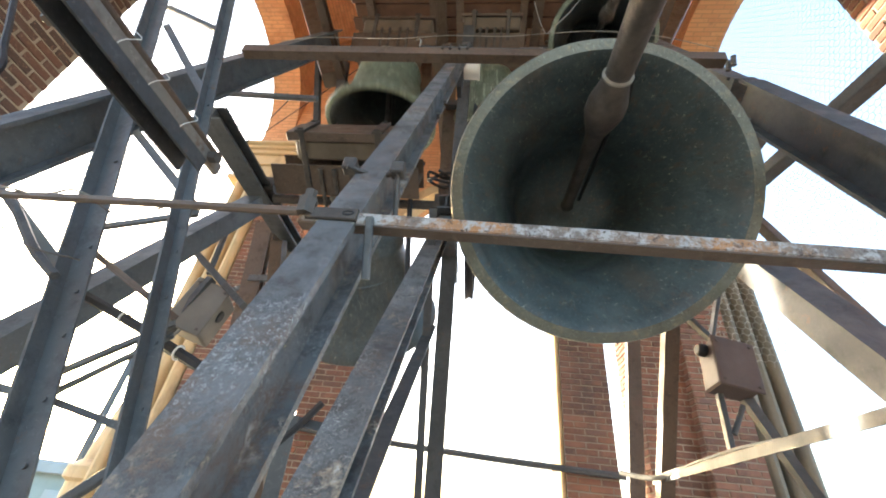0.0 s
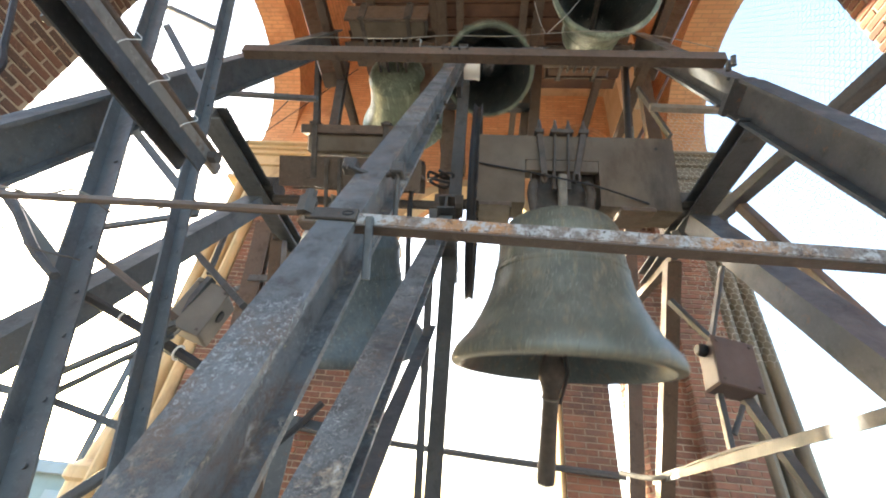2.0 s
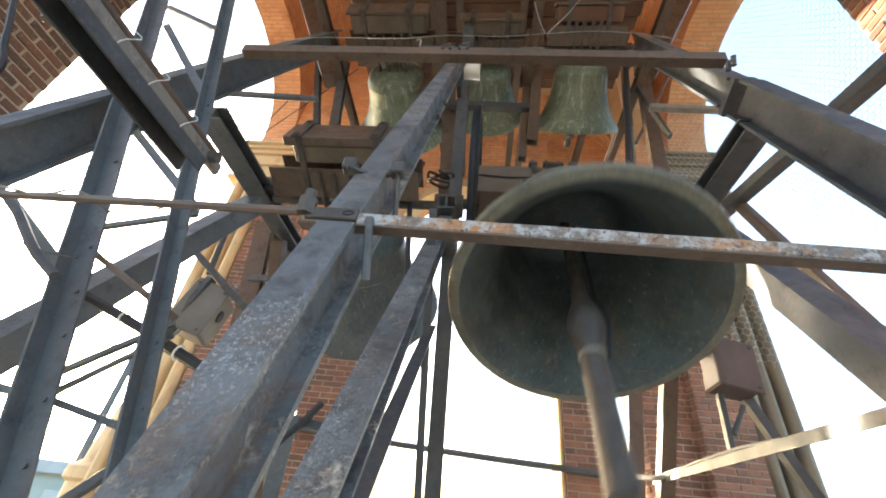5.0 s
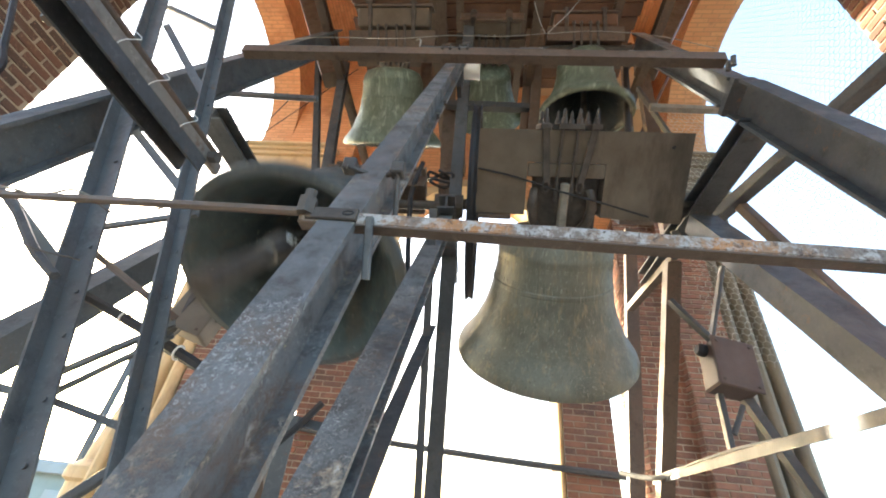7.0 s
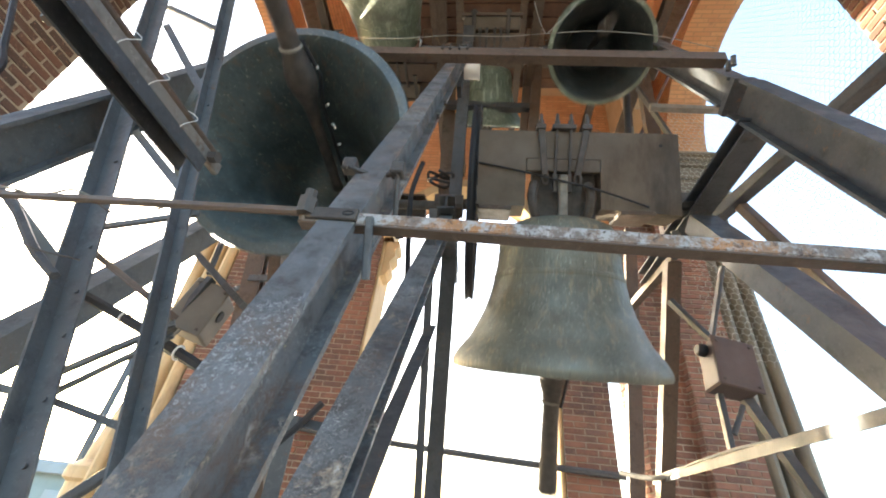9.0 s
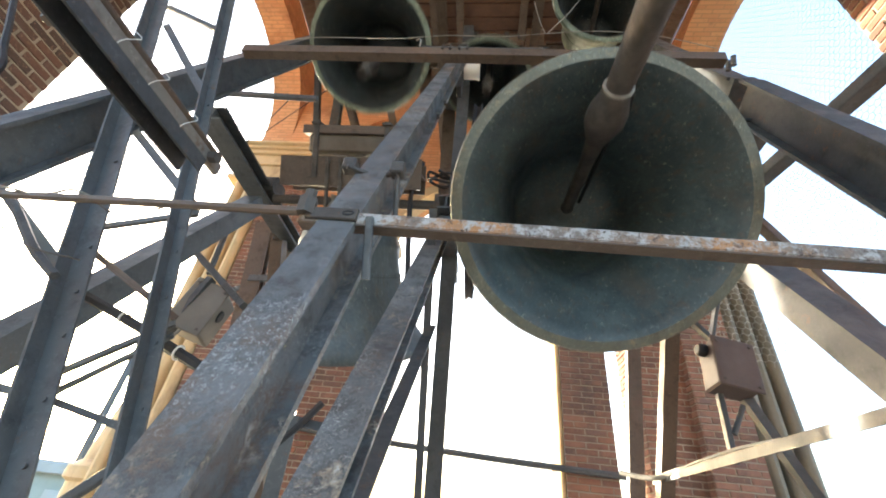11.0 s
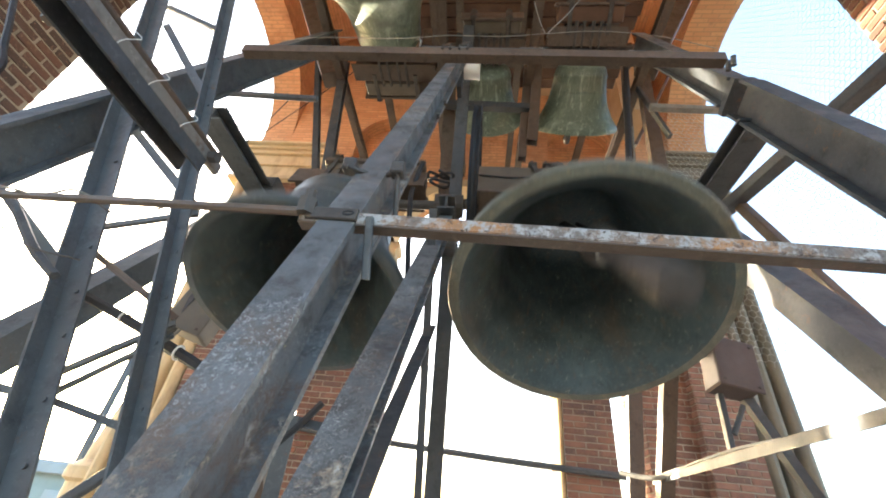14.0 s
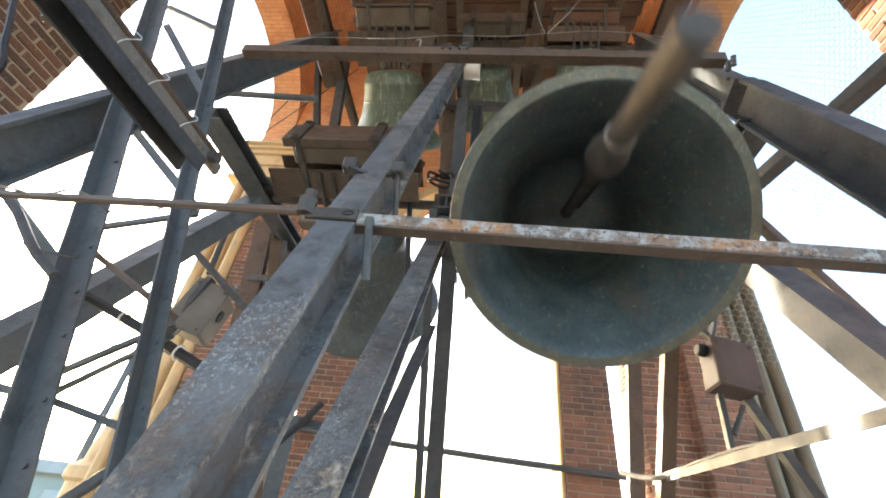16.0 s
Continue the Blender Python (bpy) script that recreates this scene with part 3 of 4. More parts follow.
lb("leg", (on_leg(LEG_A, -0.4) - 0.012, -0.40), (on_leg(LEG_A, 2.2) - 0.012, 2.2), angle_section(0.066, 0.050, 0.007))
lb("leg", (on_leg(LEG_B, -0.4), -0.40), (on_leg(LEG_B, 2.15), 2.15), angle_section(0.038, 0.040, 0.006))
for k, (a, b, w) in enumerate((((-1.58, 1.98), (-1.25, 1.78), 0.036), ((-1.490, 1.77), (-1.06, 1.24), 0.032), ((-1.245, 1.05), (-0.90, 0.752), 0.029), ((-1.13, 0.640), (-0.885, 0.700), 0.026),
                              ((-1.075, 0.530), (-0.80, 0.385), 0.018), ((-0.985, 0.208), (-0.785, 0.335), 0.022), ((-0.970, 0.172), (-0.785, 0.307), 0.018), ((-0.95, 0.140), (-0.705, 0.091), 0.016),
                              ((-1.54, 0.738), (-1.13, 0.453), 0.032), ((-1.36, 0.19), (-0.96, 0.14), 0.02))):
    off = 0.034 + 0.0012 * k if k % 2 else 0.046 + 0.0012 * k
    grow = 0.0 if k > 7 else 0.055 / math.hypot(b[0] - a[0], b[1] - a[1])
    dx, dz = (b[0] - a[0]) * grow, (b[1] - a[1]) * grow
    lb("lattice_bar", (a[0] - dx - 0.02, a[1] - dz + 0.012, off), (b[0] + dx * 0.6 - 0.02, b[1] + dz * 0.6 + 0.012, off), section_L(w, 0.014, 0.004), (0, 0, 1), STEEL if k != 4 else STEEL_BROWN)
lb("lattice_bar", (-0.86, -0.06, 0.05), (-0.715, 0.072, 0.05), section_B(0.022, 0.02, 0.003), (0, 0, 1), STEEL_DARK)
bm = bmesh.new()
for z in (0.02, 0.15, 0.30, 0.42, 0.56, 0.72, 0.9, 1.2, 1.5):
    bolt(bm, W(on_leg(LEG_A, z) + 0.006, LY + 0.014, z), (0, -1, 0), 0.006, 0.005, 8)
    bolt(bm, W(on_leg(LEG_B, z) + 0.004, LY + 0.012, z), (0, -1, 0), 0.005, 0.004, 8)
tagged(part("rivet", bm, STEEL, lat), kind="stuff")

# short girder and conduit that cross the lattice
run = empty("cable_girder", pose(0, 0, 0), "short rusty girder end carrying tied conduits", "girder")
bar("web", (-0.738, 0.05, 0.672), (-0.738, 0.70, 0.690), section_U(0.05, 0.062, 0.006), STEEL_DARK, run, (0, 0, -1), "dark channel")
bar("flat_bar", (-0.715, 0.05, 0.69), (-0.715, 0.752, 0.722), section_B(0.036, 0.018), FLAT_GREY, run, (0, 0, 1), "mottled grey flat bar with rust")
bar("conduit", (-0.73, 0.05, 0.732), (-0.73, 0.75, 0.765), section_O(0.009), STEEL_BROWN, run)
for y in (0.40, 0.49, 0.60):
    bm = bmesh.new()
    c = W(-0.72, y, 0.722 + 0.03 * (y - 0.4))
    tube(bm, [c + Vector((0.026 * math.cos(q), 0.012 * math.sin(q * 2), 0.036 * math.sin(q))) for q in [2 * math.pi * i / 14 for i in range(15)]], 0.0010, 5)
    part("cable_tie", bm, TIE, run, "white cable tie")
bm = bmesh.new()
bolt(bm, W(-0.70, 0.70, 0.715), (1, 0, 0), 0.016, 0.02)
part("bolt_head", bm, IRON, run)
bm = bmesh.new()
bolt(bm, W(-1.00, 0.45, 0.89), (-1, 0, 0.25), 0.022, 0.045)
bolt(bm, W(-1.045, 0.45, 0.90), (-1, 0, 0.25), 0.012, 0.02, 8)
part("nut", bm, STEEL_BROWN, run, "large rusty nut")
bar("through_bolt", (-1.03, 0.45, 0.897), (-0.745, 0.45, 0.70), section_O(0.010, 10), STEEL_BROWN, run, (0, 1, 0))

# tie bar across the strut
tie = empty("tie_bar", pose(0, 0, 0), "flaking white and rust-orange iron tie bar bolted to the strut", "bar")
bar("bar", (-0.315, 0.545, 0.418), (0.85, 0.53, 0.372), section_B(0.026, 0.022, 0.003), RUST_BAR, tie, (0, 0, 1), "", 14, 0.0008)
bar("bar", (-1.05, 0.60, 0.485), (-0.29, 0.565, 0.447), section_B(0.017, 0.014), STEEL_BROWN, tie, (0, 0, 1), "thin brown bar")
# added brown strip puts the underside's shade into colour, with its rust
bar("underside_strip", (-0.315, 0.546, 0.4035), (0.85, 0.531, 0.3575), section_B(0.004, 0.025, 0.001), STEEL_BROWN, tie, (0, 0, 1), "rust-brown strip added to darken the bar's underside")
bar("clamp_plate", (-0.302, 0.531, 0.419), (-0.213, 0.528, 0.4155), section_B(0.024, 0.008, 0.002), IRON, tie, (0, 0, 1), "dark iron clamp plate")
bm = bmesh.new()
bolt(bm, W(-0.305, 0.530, 0.415), (0.05, -0.15, 1), 0.016, 0.030, 6)
bolt(bm, W(-0.3035, 0.5255, 0.445), (0.05, -0.15, 1), 0.010, 0.016, 8)
part("bolt_head", bm, IRON, tie)
# black ring laid on the plate for the slot's dark opening
bm = bmesh.new()
tube(bm, [W(-0.228 + 0.009 * math.cos(q), 0.5245, 0.417 + 0.004 * math.sin(q)) for q in [2 * math.pi * i / 14 for i in range(15)]], 0.002, 5)
part("slot_rim", bm, BLACK, tie, "black oval ring drawn for a slot")
# clamp round the strut
bm = bmesh.new()
tube(bm, [W(-0.292, 0.60, 0.60), W(-0.24, 0.645, 0.615), W(-0.188, 0.615, 0.60)], 0.006, 6)
part("clamp_yoke", bm, IRON, tie)
for x, y, z in ((-0.292, 0.615, 0.615), (-0.190, 0.622, 0.615)):
    bm = bmesh.new()
    box(bm, W(x - 0.014, y - 0.014, z - 0.016), W(x + 0.014, y + 0.014, z + 0.016), 0.003)
    part("bolt_head", bm, IRON, tie)
bar("bolt_shank", (-0.190, 0.622, 0.61), (-0.184, 0.66, 0.50), section_O(0.006, 8), IRON, tie)
bar("clamp_leg", (-0.19, 0.525, 0.41), (-0.186, 0.565, 0.315), section_B(0.014, 0.012, 0.002), STEEL, tie, (0, 1, 0))


# ---- bells ----
def swing(amp, phase):
    """A pendulum's angle in degrees at a phase of 0 to 1; phase 0 is the full forward swing."""
    k = math.sin(radians(amp) / 2)
    u = np.linspace(0, math.pi / 2, 200)
    g = 1 / np.sqrt(1 - (k * np.sin(u)) ** 2)
    f = np.concatenate([[0], np.cumsum((g[1:] + g[:-1]) / 2 * (u[1] - u[0]))])
    p = abs((phase + 0.5) % 1 - 0.5)
    return math.copysign(math.degrees(np.interp(abs(p - 0.25) * 4 * f[-1], f, 2 * np.arcsin(k * np.sin(u)))), 0.25 - p)


OUTER = [(0.458, 0.0), (0.494, 0.005), (0.5, 0.018), (0.497, 0.040), (0.484, 0.068), (0.460, 0.100), (0.434, 0.132), (0.413, 0.162), (0.410, 0.169), (0.387, 0.215), (0.358, 0.277), (0.334, 0.35), (0.316, 0.43),
         (0.319, 0.435), (0.317, 0.45), (0.311, 0.455), (0.302, 0.52), (0.296, 0.59), (0.300, 0.60), (0.298, 0.62), (0.291, 0.632), (0.284, 0.665), (0.264, 0.70), (0.222, 0.722), (0.14, 0.738), (0.0, 0.745)]
INNER = [(0.458, 0.0), (0.438, 0.02), (0.425, 0.05), (0.40, 0.095), (0.365, 0.16), (0.33, 0.235), (0.30, 0.33), (0.278, 0.43), (0.262, 0.52), (0.252, 0.58), (0.236, 0.63), (0.208, 0.665), (0.168, 0.688), (0.115, 0.702), (0.055, 0.709), (0.0, 0.711)]


def bell(label, x, y, z, d, a, material, inner, clap=0.86, ties=False):
    """A bell whose axle is its origin: body, inside, clapper."""
    top = empty("bell", pose(x, y, z + H), label, "bell", "bells of the tower")
    low = -a * d
    part("bell_body", lathe(bmesh.new(), [(r * d, low + q * d) for r, q in OUTER], 72), material, top, "", True)
    part("bell_inside", lathe(bmesh.new(), [(r * d, low + q * d) for r, q in INNER], 72), inner, top, "inner wall of the bell, darker than its outside", True)
    cl = -a * d + 0.60 * d                 # the clapper's joint
    L = clap * d
    prof = [(0, 0.03), (0.022, 0.02), (0.03, 0), (0.024, -0.03), (0.026, -0.36), (0.034, -0.50), (0.052, -0.56), (0.066, -0.61), (0.064, -0.66), (0.050, -0.71), (0.040, -0.76), (0.041, -0.9), (0.046, -clap + 0.03), (0.043, -clap), (0, -clap - 0.008)]
    bm = lathe(bmesh.new(), [(r * d, q * d) for r, q in prof], 20)
    clapper = part("clapper", bm, IRON, top, "forged iron clapper with a round ball", True)
    clapper.location = (0, 0, cl)
    bm = lathe(bmesh.new(), [(0.040 * d, -0.768 * d), (0.047 * d, -0.763 * d), (0.047 * d, -0.757 * d), (0.040 * d, -0.752 * d)], 20)
    part("band", bm, IRON_PALE, clapper, "thin wire band")
    bm = bmesh.new()
    tube(bm, [(0.05 * d, -0.02 * d, -q * d) for q in (0.02, 0.2, 0.35, 0.5)] + [(0.075 * d, -0.03 * d, -0.62 * d), (0.045 * d, -0.02 * d, -0.78 * d)], 0.008 * d, 6)
    strap = part("safety_strap", bm, BLACK, clapper, "black safety strap", True)
    if ties:
        for k, q in enumerate((0.12, 0.24, 0.36, 0.46, 0.66)):
            bm = bmesh.new()
            tube(bm, [(0.035 * d, -0.05 * d, -q * d), (0.06 * d, -0.04 * d, -(q + 0.012) * d), (0.075 * d, -0.02 * d, -(q + 0.03 * (k % 2)) * d)], 0.006 * d, 5)
            part("cable_tie", bm, TIE, strap, "white cable tie")
    return top, clapper, cl


def timber_headstock(top, d, w0, w1, h, t):
    """A deep counterweight beam, notched over the crown, with straps, canons and caps, for the largest bell."""
    n0, n1, zn = -0.22, 0.23, 0.285
    outline = [(w0, -0.03), (n0, -0.03), (n0, zn), (n1, zn), (n1, -0.03), (w1, -0.05), (w1, h), (w0, h)]
    bm = bmesh.new()
    near = [bm.verts.new((x, -t / 2, z)) for x, z in outline]
    far = [bm.verts.new((x, t / 2, z)) for x, z in outline]
    for i in range(len(outline)):
        j = (i + 1) % len(outline)
        bm.faces.new((near[i], near[j], far[j], far[i]))
    for ring in (near, far):
        for q in ((0, 1, 2, 7), (2, 3, 6, 7), (3, 4, 5, 6)):
            bm.faces.new([ring[i] for i in q])
    bmesh.ops.bevel(bm, geom=[e for e in bm.edges if len(e.link_faces) == 2 and e.calc_face_angle() > 0.5], offset=0.008, segments=2, affect="EDGES")
    head = part("headstock", bm, TIMBER, top, "grey-brown painted counterweight headstock, notched over the crown")
    bm = bmesh.new()
    box(bm, (n0 + 0.004, -t / 2 - 0.004, zn - 0.085), (n1 - 0.004, -t / 2 + 0.03, zn - 0.004), 0.004)
    part("plate", bm, TIMBER, top, "pale plate across the notch")
    bm = bmesh.new()
    box(bm, (n0 + 0.05, -0.045, -0.13), (n1 - 0.012, 0.075, zn - 0.006), 0.012)
    part("crown_block", bm, IRON, top, "dark cast block between the canons")
    for x0, x1, wide in ((-0.135, -0.105, 0.040), (-0.035, -0.045, 0.017), (0.050, 0.040, 0.017), (0.145, 0.090, 0.040)):
        for sy in (-1, 1):
            bm = bmesh.new()
            y = sy * (t / 2 + 0.014)
            extrude(bm, (x1, y, 0.17), (x0, y, h + 0.02), section_B(wide, 0.018), (1, 0, 0))
            if wide > 0.03:
                tube(bm, [(x1 + 0.020 * math.cos(q), y, 0.145 + 0.036 * math.sin(q)) for q in [2 * math.pi * i / 12 for i in range(13)]], 0.009, 6)
            else:
                extrude(bm, (x1, y, 0.06), (x1, y, 0.17), section_B(0.026, 0.02), (1, 0, 0))
            part("strap", bm, IRON, top, "forged iron strap")
            bm = bmesh.new()
            lathe(bm, [(0.017, 0.0), (0.017, 0.028), (0.011, 0.032), (0.009, 0.07), (0.0, 0.085)], 8, (x0, y, h + 0.038))
            part("strap_nut", bm, IRON, top, "pointed iron nut")
    for a, b in ((-0.165, -0.105), (-0.065, 0.080), (0.115, 0.175)):
        bm = bmesh.new()
        box(bm, (a, -t / 2 - 0.035, h + 0.003), (b, t / 2 + 0.035, h + 0.036), 0.004)
        part("yoke_plate", bm, IRON, top)
    # black disc set on the face for a small hole's dark inside
    bm = bmesh.new()
    bolt(bm, (w1 - 0.105, -t / 2 + 0.004, h - 0.08), (0, -1, 0), 0.011, 0.006, 12)
    part("peg_hole", bm, BLACK, top)
    for sx in (-0.40, 0.44):
        bm = bmesh.new()
        box(bm, (sx - 0.10, -t / 2 - 0.012, -0.062), (sx + 0.10, t / 2 + 0.012, -0.034), 0.004)
        part("foot_plate", bm, STEEL_BROWN, top)
    for sx, r, top_z in ((-0.165, 0.030, 0.15), (0.155, 0.030, 0.15)):
        bm = bmesh.new()
        tube(bm, [(sx * 0.8, -0.05, -0.13), (sx, -0.11, -0.06), (sx * 1.1, -0.125, 0.03), (sx * 1.05, -0.12, 0.08), (sx, -0.09, top_z - 0.03)], r, 10)
        part("canon", bm, IRON, top, "dark cast canon loop", True)
    bm = bmesh.new()
    box(bm, (-0.022, -0.145, -0.10), (0.030, -0.095, 0.17), 0.010)
    part("canon", bm, IRON_PALE, top, "pale worn middle canon", True)
    bm = bmesh.new()
    tube(bm, smooth_path([(w0 + 0.02, -t / 2 - 0.010, 0.24), (-0.30, -t / 2 - 0.012, 0.20), (-0.05, -t / 2 - 0.045, 0.13), (0.20, -t / 2 - 0.05, 0.07), (0.50, -t / 2 - 0.012, -0.01)]), 0.006, 6)
    part("cable", bm, BLACK, top, "thin dark cable slung across the headstock", True)
    bm = bmesh.new()
    extrude(bm, (w0 - 0.12, 0, 0), (w0 + 0.1, 0, 0), section_O(0.035, 16), (0, 1, 0))
    part("axle", bm, IRON, top)
    bm = bmesh.new()
    extrude(bm, (w1 - 0.1, 0, 0), (w1 + 0.1, 0, 0), section_O(0.035, 16), (0, 1, 0))
    part("axle", bm, IRON, top)
    return head


def steel_headstock(top, d, w, h, material=TIMBER, start=-0.80, lift=0.0, cap=0.025):
    """A headstock: a rolled beam, a timber block clamped on it, hangers down to the crown."""
    z1 = 0.46 * h
    bm = bmesh.new()
    extrude(bm, (-w, 0, z1 / 2 + 0.02 + lift), (w, 0, z1 / 2 + 0.02 + lift), section_I(z1, 0.16 * d + 0.03, 0.013), (0, 0, 1))
    part("headstock_beam", bm, STEEL_BROWN, top, "brown rusted headstock beam")
    bm = bmesh.new()
    box(bm, (start * w, -0.085 * d, z1 + 0.05 + lift), (0.86 * w, 0.085 * d, h), 0.012)
    part("counterweight", bm, material, top, "brown counterweight block")
    bm = bmesh.new()
    box(bm, ((start - 0.08) * w, -0.10 * d, h), (0.92 * w, 0.10 * d, h + cap), 0.004)
    part("cap_plate", bm, STEEL_BROWN, top)
    for sx in (-0.5, 0.5):
        bm = bmesh.new()
        for sy in (-1, 1):
            extrude(bm, (sx * w, sy * (0.085 * d + 0.014), z1 * 0.7), (sx * w, sy * (0.085 * d + 0.014), h + cap + 0.025), section_B(0.036, 0.016), (1, 0, 0))
        box(bm, (sx * w - 0.03, -0.115 * d, h + cap + 0.001), (sx * w + 0.03, 0.115 * d, h + cap + 0.015))
        part("clamp", bm, IRON, top, "iron clamp")
    for k, sx in enumerate((-0.13, -0.05, 0.05, 0.13)):
        for sy in (-1, 1):
            bm = bmesh.new()
            extrude(bm, (sx * d, sy * 0.10 * d, -0.1 * d), (sx * d, sy * 0.11 * d, z1 + 0.05), section_B(0.022, 0.018), (1, 0, 0))
            bolt(bm, (sx * d, sy * 0.11 * d, z1 + 0.03), (0, 0, 1), 0.016, 0.035)
            part("hanger", bm, IRON, top, "iron hanger rod")
    bm = bmesh.new()
    extrude(bm, (-w - 0.08, 0, 0), (w + 0.08, 0, 0), section_O(0.03, 14), (0, 1, 0))
    part("axle", bm, IRON, top)
    for sx in (-0.1, 0.1):
        bm = bmesh.new()
        tube(bm, [(sx * d, 0, -0.11 * d), (sx * 1.3 * d, 0, -0.05 * d), (sx * 1.1 * d, 0, 0.04)], 0.03 * d, 8)
        part("canon", bm, IRON_PALE, top, "cast bronze canon loop", True)


def wheel(top, x, r, material):
    """A grooved rope wheel on the axle."""
    bm = bmesh.new()
    prof = [(r, -0.022), (r - 0.02, -0.006), (r - 0.02, 0.006), (r, 0.022), (r - 0.045, 0.022), (r - 0.045, -0.022), (r, -0.022)]
    lathe(bm, prof, 72)
    bmesh.ops.transform(bm, matrix=Matrix.Translation((x, 0, 0)) @ Matrix.Rotation(math.pi / 2, 4, "Y"), verts=bm.verts)
    part("wheel_rim", bm, material, top, "dark grooved wheel rim", True)
    for k in range(4):
        c, s = math.cos(math.pi * k / 4), math.sin(math.pi * k / 4)
        bm = bmesh.new()
        extrude(bm, (x, -(r - 0.03) * c, -(r - 0.03) * s), (x, (r - 0.03) * c, (r - 0.03) * s), section_B(0.03, 0.03), (1, 0, 0))
        part("spoke", bm, material, top)


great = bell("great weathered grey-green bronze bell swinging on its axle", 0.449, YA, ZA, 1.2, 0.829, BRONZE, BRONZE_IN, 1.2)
timber_headstock(great[0], 1.2, -0.53, 0.69, 0.47, 0.22)
wheel(great[0], -0.527, 0.615, BLACK)
# raised lettering round the great bell, worn past reading
low = -0.829 * 1.2
vs, fs = [], []
rng = random.Random(5)
for q, r, n in ((0.565, 0.2985, 66), (0.475, 0.3085, 60)):
    for i in range(n):
        if rng.random() < 0.22:
            continue
        a, w, h = 2 * math.pi * i / n, rng.uniform(0.3, 0.7) * 2 * math.pi / n, 0.02 * 1.2
        z, rr = low + q * 1.2, r * 1.2
        k = len(vs)
        for dr in (-0.004, 0.0022):
            for da, dz in ((-w / 2, -h / 2), (w / 2, -h / 2), (w / 2, h / 2), (-w / 2, h / 2)):
                vs.append(((rr + dr - dz * 0.15) * math.cos(a + da), (rr + dr - dz * 0.15) * math.sin(a + da), z + dz))
        fs += [(k + 4, k + 5, k + 6, k + 7), (k, k + 1, k + 5, k + 4), (k + 1, k + 2, k + 6, k + 5), (k + 2, k + 3, k + 7, k + 6), (k + 3, k, k + 4, k + 7)]
me = bpy.data.meshes.new("relief_band")
me.from_pydata(vs, [], fs)
me.materials.append(BRONZE)
ob = new("relief_band", me)
ob.parent = great[0]
tagged(ob, "worn raised bars of old lettering", "", "", "stuff")
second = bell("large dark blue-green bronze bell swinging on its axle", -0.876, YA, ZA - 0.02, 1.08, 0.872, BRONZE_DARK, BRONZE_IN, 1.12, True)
steel_headstock(second[0], 1.08, 0.46, 0.42, TIMBER, -0.62, 0.06, 0.055)
third = bell("green patinated bronze bell of the upper tier", -0.962, YU, ZU - 0.06, 0.968, 0.863, BRONZE_GREEN, BRONZE_SHADE)
fourth = bell("small pale green bronze bell of the upper tier", -0.048, YU, ZU - 0.01, 0.741, 0.892, BRONZE_GREEN, BRONZE_SHADE)
fifth = bell("green-grey bronze bell with pale streaks, upper tier", 0.826, YU, ZU + 0.09, 0.827, 0.886, BRONZE_GREEN, BRONZE_SHADE)
for b, d in ((third, 0.968), (fourth, 0.741), (fifth, 0.827)):
    steel_headstock(b[0], d, 0.42 * d, 0.42 * d, WOOD if b is fifth else TIMBER)


def motions():
    """Each bell swings like a pendulum; its clapper flies from lip to lip."""
    def clap(p, reach):
        p = (p + 0.5) % 1 - 0.5
        pts = [(-0.5, -1), (-0.36, -1), (-0.24, -0.85), (-0.17, -0.28), (-0.10, 0.72), (-0.06, 1), (0.10, 1), (0.16, 0.82), (0.20, 0.45), (0.24, 0.0), (0.36, -0.6), (0.44, -1), (0.5, -1)]
        return reach * float(np.interp(p, [q[0] for q in pts], [q[1] for q in pts]))

    for (top, clapper, cl), amp, t0, period, x, y, z in (
            (great, 54.2, 0.067, 2.696, 0.449, YA, ZA), (second, 73.2, 1.109, 2.689, -0.876, YA, ZA - 0.02),
            (third, 96.1, 0.722, 2.701, -0.962, YU, ZU - 0.06), (fourth, 88.2, 1.512, 2.242, -0.048, YU, ZU - 0.01), (fifth, 69.6, 1.862, 2.243, 0.826, YU, ZU + 0.09)):
        rows, tongue = [], []
        for i in range(161):
            t = i / 10
            p = (t - t0) / period
            rows.append((t, pose(x, y, z + H, -swing(amp, p))))
            tongue.append((t, pose(0, 0, cl, -clap(p, 27))))
        walk(top, rows)
        walk(clapper, tongue)


# ---- small things on the frame ----
def switch_box(label, m, w, h, d, material, knob):
    top = empty("switch_box", m, label, "box")
    bm = bmesh.new()
    box(bm, (-w / 2, -d / 2, -h / 2), (w / 2, d / 2, h / 2), 0.012)
    part("housing", bm, material, top)
    bm = bmesh.new()
    box(bm, (-w / 2 - 0.012, -d / 2 - 0.016, -h / 2 - 0.012), (w / 2 + 0.012, -d / 2 - 0.001, h / 2 + 0.012), 0.006)
    cover = part("cover", bm, material, top)
    for sx in (-1, 1):
        for sz in (-1, 1):
            bm = bmesh.new()
            bolt(bm, (sx * w * 0.42, -d / 2 - 0.015, sz * h * 0.43), (0, -1, 0), 0.009, 0.007)
            part("screw", bm, IRON, cover)
    bm = lathe(bmesh.new(), [(0, 0.0), (0.034, 0.0), (0.038, 0.01), (0.038, 0.035), (0.027, 0.05), (0, 0.052)], 18)
    bmesh.ops.transform(bm, matrix=Matrix.Translation(knob) @ Matrix.Rotation(-math.pi / 2, 4, "Y"), verts=bm.verts)
    part("knob", bm, BLACK, top, "black round knob", True)
    return top


